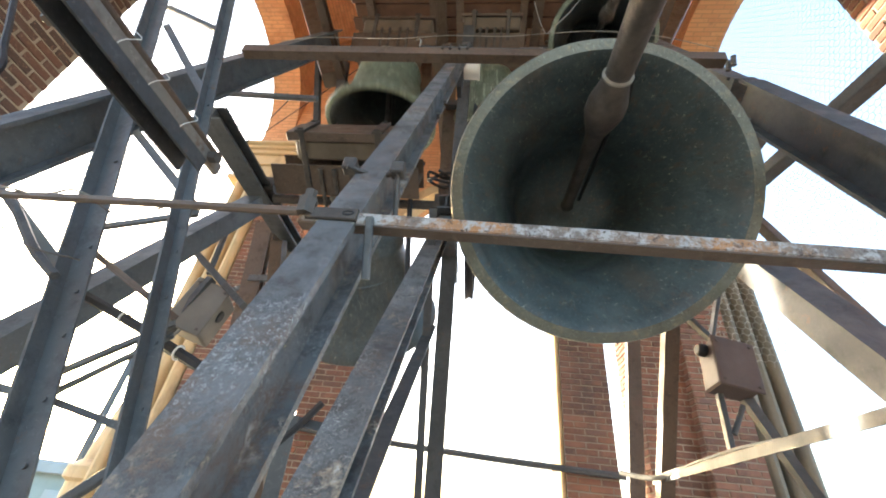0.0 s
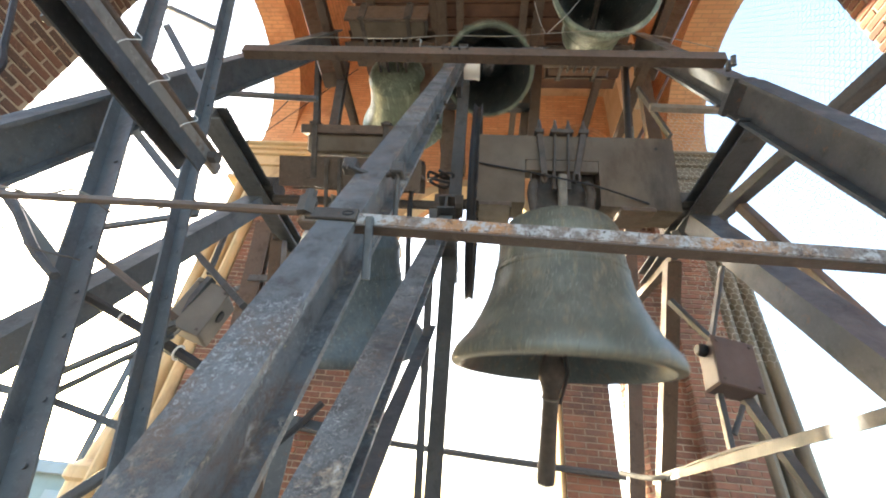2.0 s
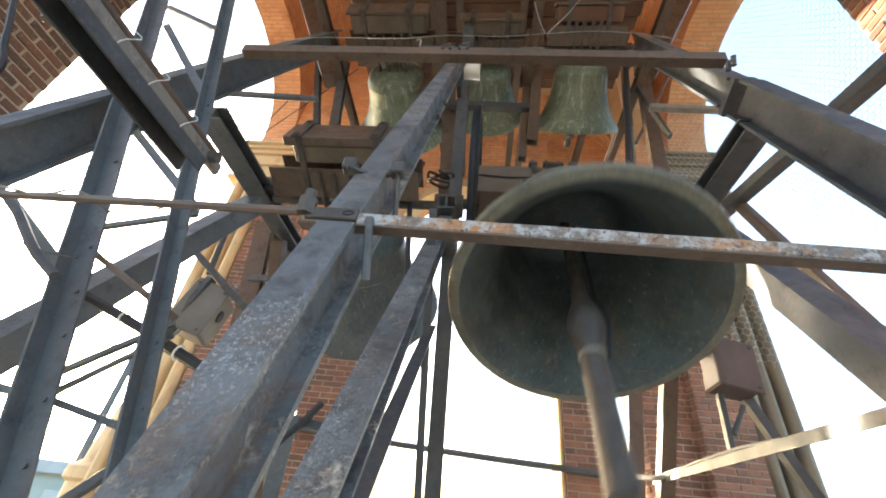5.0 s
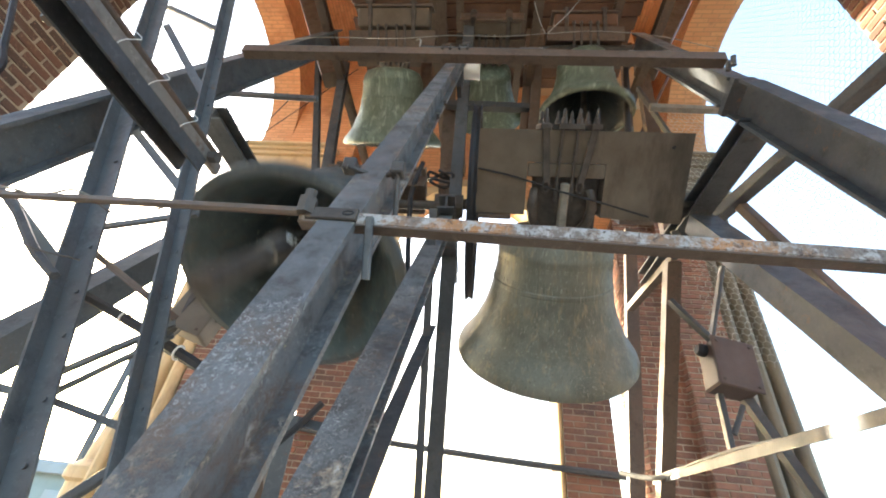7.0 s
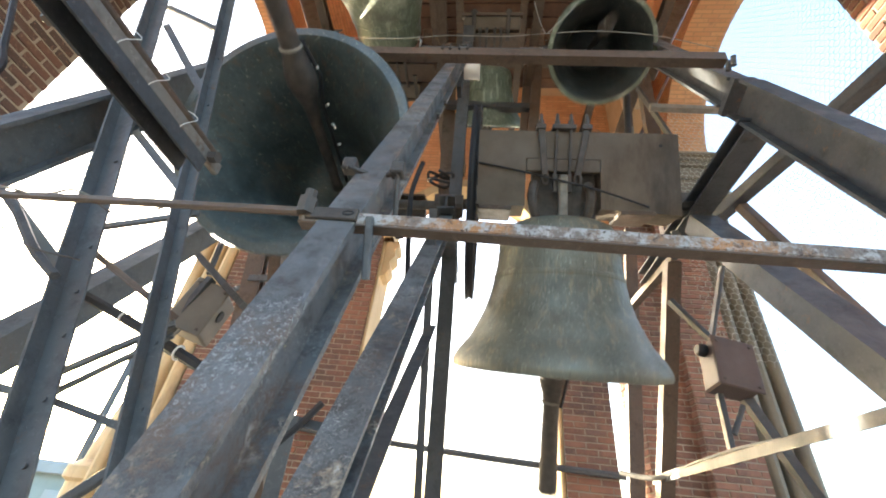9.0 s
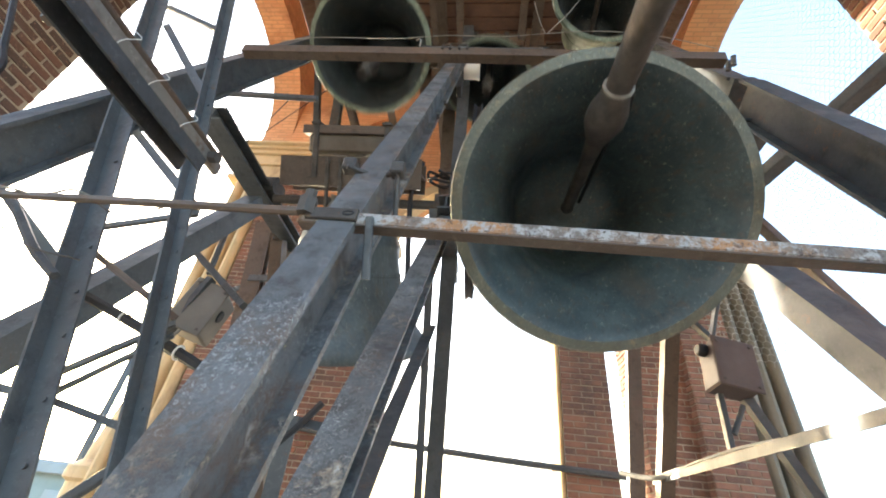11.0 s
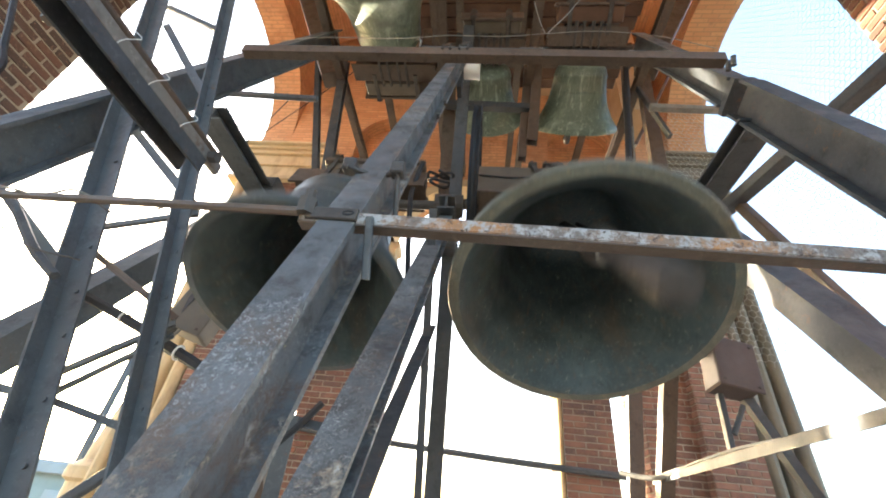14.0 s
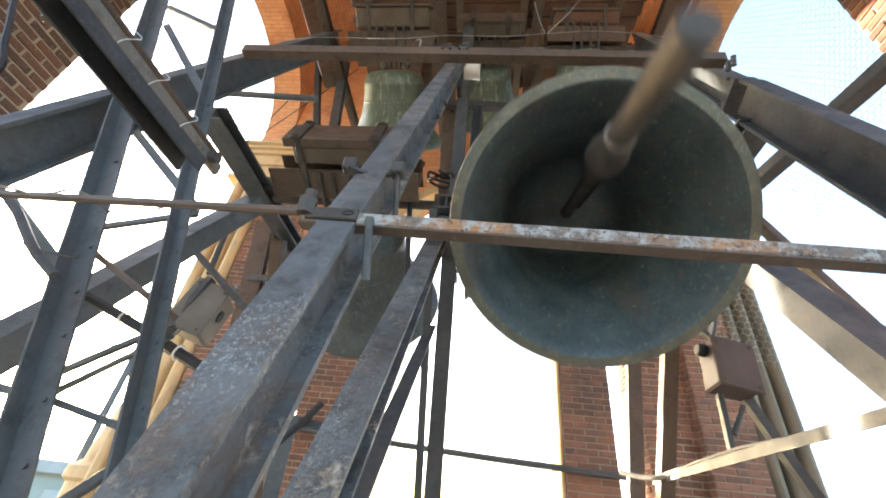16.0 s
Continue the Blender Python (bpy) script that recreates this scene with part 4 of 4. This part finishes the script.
switch_box("brown sheet-metal limit switch box on the frame", pose(1.405, 2.4, 0.90 + H, -8, 9, 6), 0.215, 0.28, 0.15, BOX_BROWN, (-0.107, 0.0, 0.09))
switch_box("grey sheet-metal limit switch box on the frame", pose(-1.662, 2.2, 0.918 + H, 0, 14, 18), 0.19, 0.29, 0.24, BOX_GREY, (0.105, -0.02, 0.02))
hold = empty("box_bracket", pose(0, 0, 0), "dark steel bracket bars carrying the switch box", "bracket")
for a, b, sec in (((1.20, 2.45, 1.35), (1.385, 2.42, 1.07), section_B(0.05, 0.03)), ((1.39, 2.5, 1.05), (1.62, 2.5, 1.66), section_B(0.06, 0.02)), ((1.325, 2.4, 0.76), (1.31, 2.4, 0.41), section_B(0.04, 0.03)),
                  ((1.47, 2.42, 0.75), (1.78, 2.42, 0.02), section_L(0.05, 0.05, 0.007)), ((1.335, 2.38, 0.55), (1.42, 2.38, 0.70), section_O(0.014))):
    bar("bracket_bar", a, b, sec, STEEL_DARK, hold, (0, 1, 0))
hold2 = empty("box_bracket", pose(0, 0, 0), "dark steel bracket bars beside the grey switch box", "bracket")
for a, b, sec in (((-1.97, 2.12, 1.40), (-1.38, 2.12, 0.955), section_B(0.055, 0.04)), ((-1.62, 2.08, 1.10), (-1.80, 2.08, 0.55), section_B(0.06, 0.04)), ((-1.86, 2.3, 1.75), (-1.83, 2.3, 1.25), section_B(0.03, 0.03))):
    bar("bracket_bar", a, b, sec, STEEL_DARK, hold2, (0, 1, 0))
bar("bracket_bar", (-1.02, 1.2, 0.40), (-0.74, 1.2, 0.29), section_B(0.045, 0.03), STEEL_DARK, hold2, (0, 1, 0))


# motor can
can = empty("motor_can", pose(-0.17, 1.9, 2.985 + H), "white enamelled round motor can on the frame", "motor")
bm = lathe(bmesh.new(), [(0, -0.062), (0.06, -0.062), (0.066, -0.056), (0.066, 0.045), (0.072, 0.047), (0.072, 0.06), (0, 0.06)], 28)
bmesh.ops.transform(bm, matrix=Matrix.Rotation(math.pi / 2, 4, "Y"), verts=bm.verts)
part("can", bm, WHITE, can, "", True)
bm = bmesh.new()
box(bm, (-0.10, -0.05, -0.28), (-0.063, 0.05, 0.10), 0.004)
part("mount", bm, BLACK, can)
bar("bracket_bar", (-0.265, 1.9, 3.1), (-0.265, 2.45, 3.2), section_B(0.03, 0.03), BLACK, can).matrix_parent_inverse = can.matrix_world.inverted()


def cable(label, pts, r, material, name="cable"):
    bm = bmesh.new()
    tube(bm, pts, r, 6)
    return tagged(part(name, bm, material, smooth=True), label, name)


cable("thin pale wire strung along the cross beam", smooth_path([W(-1.14, 1.15, 2.06), W(-0.95, 1.15, 2.10), W(-0.52, 1.15, 2.092), W(-0.25, 1.15, 2.12), W(0.05, 1.15, 2.115), W(0.252, 1.15, 2.141), W(0.52, 1.15, 2.165), W(0.8, 1.15, 2.12), W(1.05, 1.15, 2.01)]), 0.0022, IRON_PALE, "wire")
cable("thin pale wire hanging from the upper tier", smooth_path([W(0.252, 1.15, 2.141), W(0.24, 1.2, 2.35), W(0.23, 1.3, 2.8)]), 0.0022, IRON_PALE, "wire")
cable("thin pale wire slanting to the upper tier", [W(0.262, 1.15, 2.141), W(0.40, 1.2, 2.45), W(0.55, 1.3, 2.9)], 0.0022, IRON_PALE, "wire")
cable("dark cable with a slack loop beside the frame", smooth_path([W(-0.45, 2.0, 2.06), W(-0.47, 2.0, 1.95), W(-0.49, 2.0, 1.75), W(-0.46, 2.0, 1.45), W(-0.42, 2.0, 1.12)]), 0.018, BLACK)
cable("dark conduit crossing the far opening", sag(W(-2.2, 5.0, 0.80), W(1.70, 5.0, 0.63), 0.02), 0.034, STEEL, "conduit")
cable("pale conduit along the side rail", smooth_path([W(1.02, 3.3, 0.44), W(1.15, 3.1, 0.40), W(1.24, 2.95, 0.43), W(1.25, 2.3, 0.445), W(1.25, 1.9, 0.43)]), 0.016, IRON_PALE, "conduit")
cable("thin wire strung outside the opening", sag(W(1.2, 5.2, 0.30), W(5.0, 4.2, 0.45), 0.06), 0.006, WIRE, "wire")
cable("thin wire strung outside the opening", sag(W(2.0, 5.2, 0.52), W(5.4, 5.0, 0.50), 0.10), 0.005, WIRE, "wire")
cable("thin slanting stay wire between the legs", [W(1.27, 1.47, 0.74), W(1.60, 1.52, 0.30)], 0.002, WIRE, "wire")
cable("thin cable by the lattice girder", smooth_path([W(-1.06, 0.8, 0.64), W(-0.98, 0.8, 0.60), W(-0.90, 0.8, 0.605), W(-0.84, 0.8, 0.63)]), 0.003, IRON, "cable")
cable("slanting wire before the arch", [W(-2.65, 3.3, 4.6), W(-3.05, 3.3, 3.35)], 0.006, IRON, "wire")
cable("slanting wire before the arch", [W(-1.9, 3.3, 5.2), W(-2.85, 3.3, 3.75)], 0.006, IRON, "wire")
cable("coiled black cable behind the strut", smooth_path([W(-0.36, 2.3, 2.2) + Vector((0.10 * math.cos(k * 1.3), 0.05 * math.sin(k * 2.1), 0.05 * math.sin(k * 1.3))) for k in range(12)], 5), 0.012, BLACK)
cable("black hose in the corner under the strut", smooth_path([W(-0.50, 1.38, 0.30), W(-0.56, 1.38, 0.22), W(-0.63, 1.38, 0.14), W(-0.66, 1.38, 0.08), W(-0.64, 1.38, 0.0), W(-0.60, 1.38, -0.2)]), 0.012, BLACK, "hose")
bar("corner_post", (-0.55, 1.4, -1.5), (-0.59, 1.4, 0.25), section_L(0.05, 0.05, 0.006), STEEL, frame_top)
bar("corner_post", (-0.60, 1.4, 0.245), (-0.46, 1.4, 0.225), section_L(0.03, 0.03, 0.005), STEEL_DARK, frame_top, (0, 0, 1))

cable("black cable hanging in the corner", smooth_path([W(-1.235, 0.45, 1.03), W(-1.217, 0.45, 0.995), W(-1.129, 0.45, 0.859), W(-1.08, 0.45, 0.78), W(-1.027, 0.45, 0.702), W(-1.02, 0.45, 0.60)]), 0.007, BLACK)
cable("thin grey cable looped over the brown bar", smooth_path([W(-1.06, 0.59, 0.50), W(-1.013, 0.59, 0.497), W(-0.96, 0.585, 0.486), W(-0.923, 0.59, 0.480), W(-0.88, 0.59, 0.487), W(-0.842, 0.59, 0.496), W(-0.78, 0.60, 0.478)]), 0.0028, IRON_PALE)
cable("thin slack wire beside the lattice girder", smooth_path([W(-1.02, 0.6, 0.425), W(-0.951, 0.6, 0.404), W(-0.90, 0.6, 0.378), W(-0.842, 0.6, 0.357), W(-0.76, 0.62, 0.35)]), 0.0018, IRON, "wire")
cable("short grey cable looped under the switch box", smooth_path([W(-1.80, 2.08, 0.84), W(-1.80, 2.08, 0.76), W(-1.76, 2.08, 0.71), W(-1.70, 2.08, 0.72), W(-1.66, 2.08, 0.78)]), 0.010, IRON_PALE)

cable("thick dark hose beside the lattice girder", smooth_path([W(-1.33, 0.75, 0.65), W(-1.281, 0.75, 0.622), W(-1.181, 0.75, 0.556), W(-1.052, 0.75, 0.445), W(-0.964, 0.76, 0.383)]), 0.012, STEEL_DARK, "hose")
hose = cable("black hose behind the lattice girder, tied with white ties", smooth_path([W(-1.16, 1.0, 0.457), W(-0.99, 1.0, 0.395), W(-0.83, 1.0, 0.33), W(-0.60, 1.0, 0.235)]), 0.014, BLACK, "hose")
for x, z in ((-0.975, 0.389), (-0.775, 0.307)):
    bm = bmesh.new()
    tube(bm, [W(x + 0.004 * math.sin(q), 1.0 + 0.017 * math.cos(q), z + 0.018 * math.sin(q)) for q in [2 * math.pi * i / 12 for i in range(13)]], 0.003, 5)
    part("cable_tie", bm, TIE, hose, "white cable tie")

# ---- stone trim ----
trim = empty("stone_trim", pose(0, 0, 0), "ochre moulded stone jambs, cornices and corbels", "trim", "", "structure")


def jamb(x0, x1, y, z0, z1, material, ribs=3):
    """An upright moulded jamb with rounded ribs."""
    w = (x1 - x0) / ribs
    pts = [(x0, y + 0.5)]
    for k in range(ribs):
        c = x0 + w * (k + 0.5)
        pts += [(x0 + w * k + 0.02, y + 0.05)] + [(c - w * 0.40 * math.cos(math.pi * i / 6), y + 0.03 - 0.10 * math.sin(math.pi * i / 6)) for i in range(7)] + [(x0 + w * (k + 1) - 0.02, y + 0.05)]
    pts.append((x1, y + 0.5))
    bm = bmesh.new()
    lo = [bm.verts.new(W(px, py, z0)) for px, py in pts]
    hi = [bm.verts.new(W(px, py, z1)) for px, py in pts]
    for i in range(len(pts)):
        j = (i + 1) % len(pts)
        bm.faces.new((lo[i], lo[j], hi[j], hi[i]))
    bm.faces.new(lo)
    bm.faces.new(hi[::-1])
    return part("jamb", bm, material, trim, "", True)


def cornice(x0, x1, y, z, material):
    """A stepped cornice along x, with returns."""
    bm = bmesh.new()
    for dz0, dz1, out in ((-0.78, -0.70, 0.10), (-0.70, -0.45, 0.05), (-0.45, -0.38, 0.09), (-0.38, -0.20, 0.07), (-0.20, -0.12, 0.13), (-0.12, -0.05, 0.18), (-0.05, 0.0, 0.24)):
        box(bm, W(x0 - out, y - out, z + dz0), W(x1 + out, y + 0.62, z + dz1 + 0.0005), 0.008)
    return part("cornice", bm, material, trim)


jamb(-4.36, -3.74, 5.08, -1.5, 4.66, STONE, 3)
jamb(3.02, 3.58, 5.02, -1.5, 4.66, STONE_GREY, 3)
cornice(-4.40, -2.95, 5.08, 5.42, STONE)
cornice(2.98, 3.60, 5.02, 5.38, STONE_GREY)
for x0, x1 in ((-1.545, -1.50), (0.955, 1.0)):
    bm = bmesh.new()
    box(bm, W(x0, 5.12, -1.5), W(x1, 5.72, 3.55), 0.01)
    part("jamb", bm, STONE, trim)
# archivolt of the middle opening
bm = bmesh.new()
n = 28
ring = [(-0.28 - q * math.cos(math.pi * i / n), 3.56 + q * math.sin(math.pi * i / n)) for q in (1.10, 1.255) for i in range(n + 1)]
vs = [[bm.verts.new(W(x, y, z)) for x, z in ring] for y in (5.03, 5.35)]
m = n + 1
for i in range(n):
    bm.faces.new((vs[0][i], vs[0][i + 1], vs[0][m + i + 1], vs[0][m + i]))
    bm.faces.new((vs[1][i], vs[1][i + 1], vs[1][m + i + 1], vs[1][m + i]))
    bm.faces.new((vs[0][i], vs[0][i + 1], vs[1][i + 1], vs[1][i]))
    bm.faces.new((vs[0][m + i], vs[0][m + i + 1], vs[1][m + i + 1], vs[1][m + i]))
part("archivolt", bm, STONE, trim)
# scrolled corbels under it
for x, s in ((-1.50, 1), (0.955, -1)):
    bm = bmesh.new()
    prof = [(0, 0.62), (0.20, 0.62), (0.20, 0.52), (0.15, 0.48), (0.17, 0.36), (0.10, 0.26), (0.13, 0.14), (0.07, 0.04), (0, 0)]
    a = [bm.verts.new(W(x + s * px, 5.15, 2.95 + pz)) for px, pz in prof]
    b = [bm.verts.new(W(x + s * px, 5.45, 2.95 + pz)) for px, pz in prof]
    for i in range(len(prof)):
        j = (i + 1) % len(prof)
        bm.faces.new((a[i], a[j], b[j], b[i]))
    bm.faces.new(a)
    bm.faces.new(b[::-1])
    part("corbel", bm, STONE, trim, "scrolled stone corbel")
# a rounded stone knob outside the jamb
bm = bmesh.new()
lathe(bm, [(0, -1.7), (0.30, -1.7), (0.30, -0.10), (0.36, -0.06), (0.36, 0.06), (0.24, 0.14), (0.22, 0.4), (0.14, 0.9), (0.0, 1.3)], 20, W(-4.52, 5.5, 0.12))
part("finial", bm, STONE, trim, "ochre stone finial", True)

# ---- brick piers ----
COURSE, LENGTH = 0.070, 0.245


def brick_mesh(material):
    bm = bmesh.new()
    box(bm, (-0.5, -0.5, -0.5), (0.5, 0.5, 0.5))
    for v in bm.verts:
        if v.co.y < 0:
            v.co.x *= 0.972
            v.co.z *= 0.90
    me = bpy.data.meshes.new("brick")
    bm.to_mesh(me)
    bm.free()
    me.materials.append(material)
    return me


BRICK_MESH = brick_mesh(BRICK)
BRICK_MESH_DARK = brick_mesh(BRICK_DARK)


def brick_face(owner, origin, u, n, width, z0, z1, near, rng, course=COURSE, joint=0.010, mesh=BRICK_MESH):
    """Running bond on an upright face: u runs along it, n points out. Courses between the heights near are bricks of their own."""
    u, n = Vector(u), Vector(n)
    rest_v, rest_f = [], []
    made = 0
    turn = math.atan2(u.y, u.x) if n.dot(Vector((u.y, -u.x, 0))) > 0 else math.atan2(-u.y, -u.x)
    k, z = 0, z0
    while z < z1 - course * 0.5:
        s = -LENGTH * (0.5 if k % 2 else 0.02)
        while s < width - 0.03:
            a, b = max(s, 0.0), min(s + LENGTH - joint - 0.001, width)
            s += LENGTH
            if b - a < 0.03:
                continue
            out = 0.011 + rng.uniform(-0.004, 0.004)
            c = Vector(origin) + u * ((a + b) / 2) + n * (out - 0.03) + Vector((0, 0, z + course / 2 + rng.uniform(-0.002, 0.002)))
            m = Matrix.Translation(c) @ Matrix.Rotation(turn + rng.uniform(-0.01, 0.01), 4, "Z") @ Matrix.Diagonal((b - a, 0.06, course - joint, 1))
            if near[0] <= z <= near[1] and made < 300:
                ob = new("brick", mesh)
                ob.matrix_basis = m
                ob.parent = owner
                made += 1
            else:
                i0 = len(rest_v)
                rest_v += [m @ v.co for v in mesh.vertices]
                rest_f += [[i0 + q for q in p.vertices] for p in mesh.polygons]
        z += course
        k += 1
    if rest_v:
        me = bpy.data.meshes.new("brickwork")
        me.from_pydata([tuple(v) for v in rest_v], [], rest_f)
        me.materials.append(mesh.materials[0])
        ob = new("brickwork", me)
        ob.parent = owner
        tagged(ob, "", "", "", "stuff")


def pier(name, x0, x1, y0, y1, z1, faces, near, label, course=COURSE, joint=0.010, mesh=BRICK_MESH):
    """A pier: a mortar core with bricks on the faces that can be seen."""
    rng = random.Random(name)
    top = empty(name, pose(0, 0, 0), label, "pillar", "", "structure")
    bm = bmesh.new()
    box(bm, W(x0, y0, -1.5), W(x1, y1, z1))
    part("core", bm, MORTAR, top)
    for f in faces:
        if f == "south":
            brick_face(top, W(x0, y0, 0), (1, 0, 0), (0, -1, 0), x1 - x0, -1.5, z1, near, rng, course, joint, mesh)
        elif f == "east":
            brick_face(top, W(x1, y0, 0), (0, 1, 0), (1, 0, 0), y1 - y0, -1.5, z1, (99, 99), rng, course, joint, mesh)
        elif f == "west":
            brick_face(top, W(x0, y0, 0), (0, 1, 0), (-1, 0, 0), y1 - y0, -1.5, z1, (99, 99), rng, course, joint, mesh)
        elif f == "east_near":
            brick_face(top, W(x1, y0, 0), (0, 1, 0), (1, 0, 0), y1 - y0, -1.5, z1, near, rng, course, joint, mesh)
        elif f == "west_near":
            brick_face(top, W(x0, y0, 0), (0, 1, 0), (-1, 0, 0), y1 - y0, -1.5, z1, near, rng, course, joint, mesh)
    return top


pier("pillar_1", -3.74, -2.85, 5.1, 5.7, 4.66, ("south", "east"), (0.8, 4.4), "red brick pillar beside a moulded stone jamb")
pier("pillar_2", -2.14, -1.55, 5.1, 5.7, 4.2, ("south", "east_near"), (0.0, 3.4), "red brick pillar with a stone-edged reveal")
pier("pillar_3", 1.005, 1.56, 5.1, 5.7, 4.2, ("south",), (0.0, 2.2), "red brick pillar with a pale stone edge")
pier("pillar_4", 1.92, 2.46, 5.1, 5.75, 4.2, ("south", "west_near"), (0.0, 2.6), "worn red brick pillar with a sunlit side")
pier("pillar_5", 2.46, 3.02, 4.96, 5.7, 4.66, ("south", "west"), (0.0, 2.9), "red brick pillar beside a grey stone jamb")
pier("pillar_6", -4.29, XL, 0.2, 1.93, 5.42, ("east_near",), (2.0, 4.6), "dark brown brick pillar with thick mortar joints", 0.085, 0.018, BRICK_MESH_DARK)
pier("pillar_7", XR, 3.67, 0.4, 2.0, 5.38, ("west_near",), (2.6, 5.4), "sunlit brick pillar of the near corner", 0.085, 0.018)


# ---- wire netting in the openings ----
def netting(name, org, u, v, w, h, cell, r, label, material=WIRE):
    """Hexagonal wire netting over w by h."""
    vs, fs = [], []
    u, v = Vector(u), Vector(v)
    n = u.cross(v).normalized()

    def seg(a, b):
        d = (b - a).normalized()
        s = d.cross(n) * r
        i = len(vs)
        t = n * r
        vs.extend([a - s, a + s, a + t * 1.7, b - s, b + s, b + t * 1.7])
        fs.extend([(i, i + 1, i + 4, i + 3), (i + 1, i + 2, i + 5, i + 4), (i + 2, i, i + 3, i + 5)])

    cols, rows = int(w / (cell * 0.866)), int(h / (cell * 1.5))
    for j in range(rows):
        for i in range(cols):
            x, y = (i + 0.5 * (j % 2)) * cell * 0.866, j * cell * 0.75
            c = Vector(org) + u * x + v * y
            p = [c + u * (cell * 0.433 * a) + v * (cell * 0.5 * b) for a, b in ((-1, 0.5), (0, 1), (1, 0.5), (1, -0.5))]
            seg(p[0], p[1])
            seg(p[1], p[2])
            seg(p[2], p[3])
    me = bpy.data.meshes.new(name)
    me.from_pydata([tuple(q) for q in vs], [], fs)
    me.materials.append(material)
    return tagged(new(name, me), label, "netting", "", "stuff")


netting("wire_netting", W(XR + 0.55, 2.05, 0.9), (0, 1, 0), (0, 0, 1), 3.0, 12.2, 0.085, 0.0016, "fine hexagonal wire netting across the arched opening")
netting("wire_netting", W(2.75, 4.80, 1.9), (1, 0, 0), (0, 0, 1), 0.85, 9.6, 0.105, 0.0024, "hexagonal wire netting over the stone jamb", NET)

# far crane on the skyline
crane = empty("crane", pose(-82, 80, 24.5 + H), "thin distant tower crane on the skyline", "crane")
bm = bmesh.new()
for z in (0, 1.1):
    extrude(bm, (-6, 0, 1.6 + z), (9, 0, 0.0 + z * 0.8), section_B(0.25, 0.25, 0.02), (0, 1, 0))
part("jib", bm, STEEL_DARK, crane)
bm = bmesh.new()
for k in range(8):
    extrude(bm, (-6 + 1.8 * k, 0, 1.6 - 0.19 * k), (-5.1 + 1.8 * k, 0, 2.6 - 0.2 * k), section_B(0.15, 0.15, 0.02), (0, 1, 0))
tagged(part("lattice", bm, STEEL_DARK, crane), kind="stuff")
bm = bmesh.new()
extrude(bm, (11, 0, -62), (11, 0, 3), section_B(1.0, 1.0, 0.05), (0, 1, 0))
part("mast", bm, STEEL_DARK, crane)


motions()
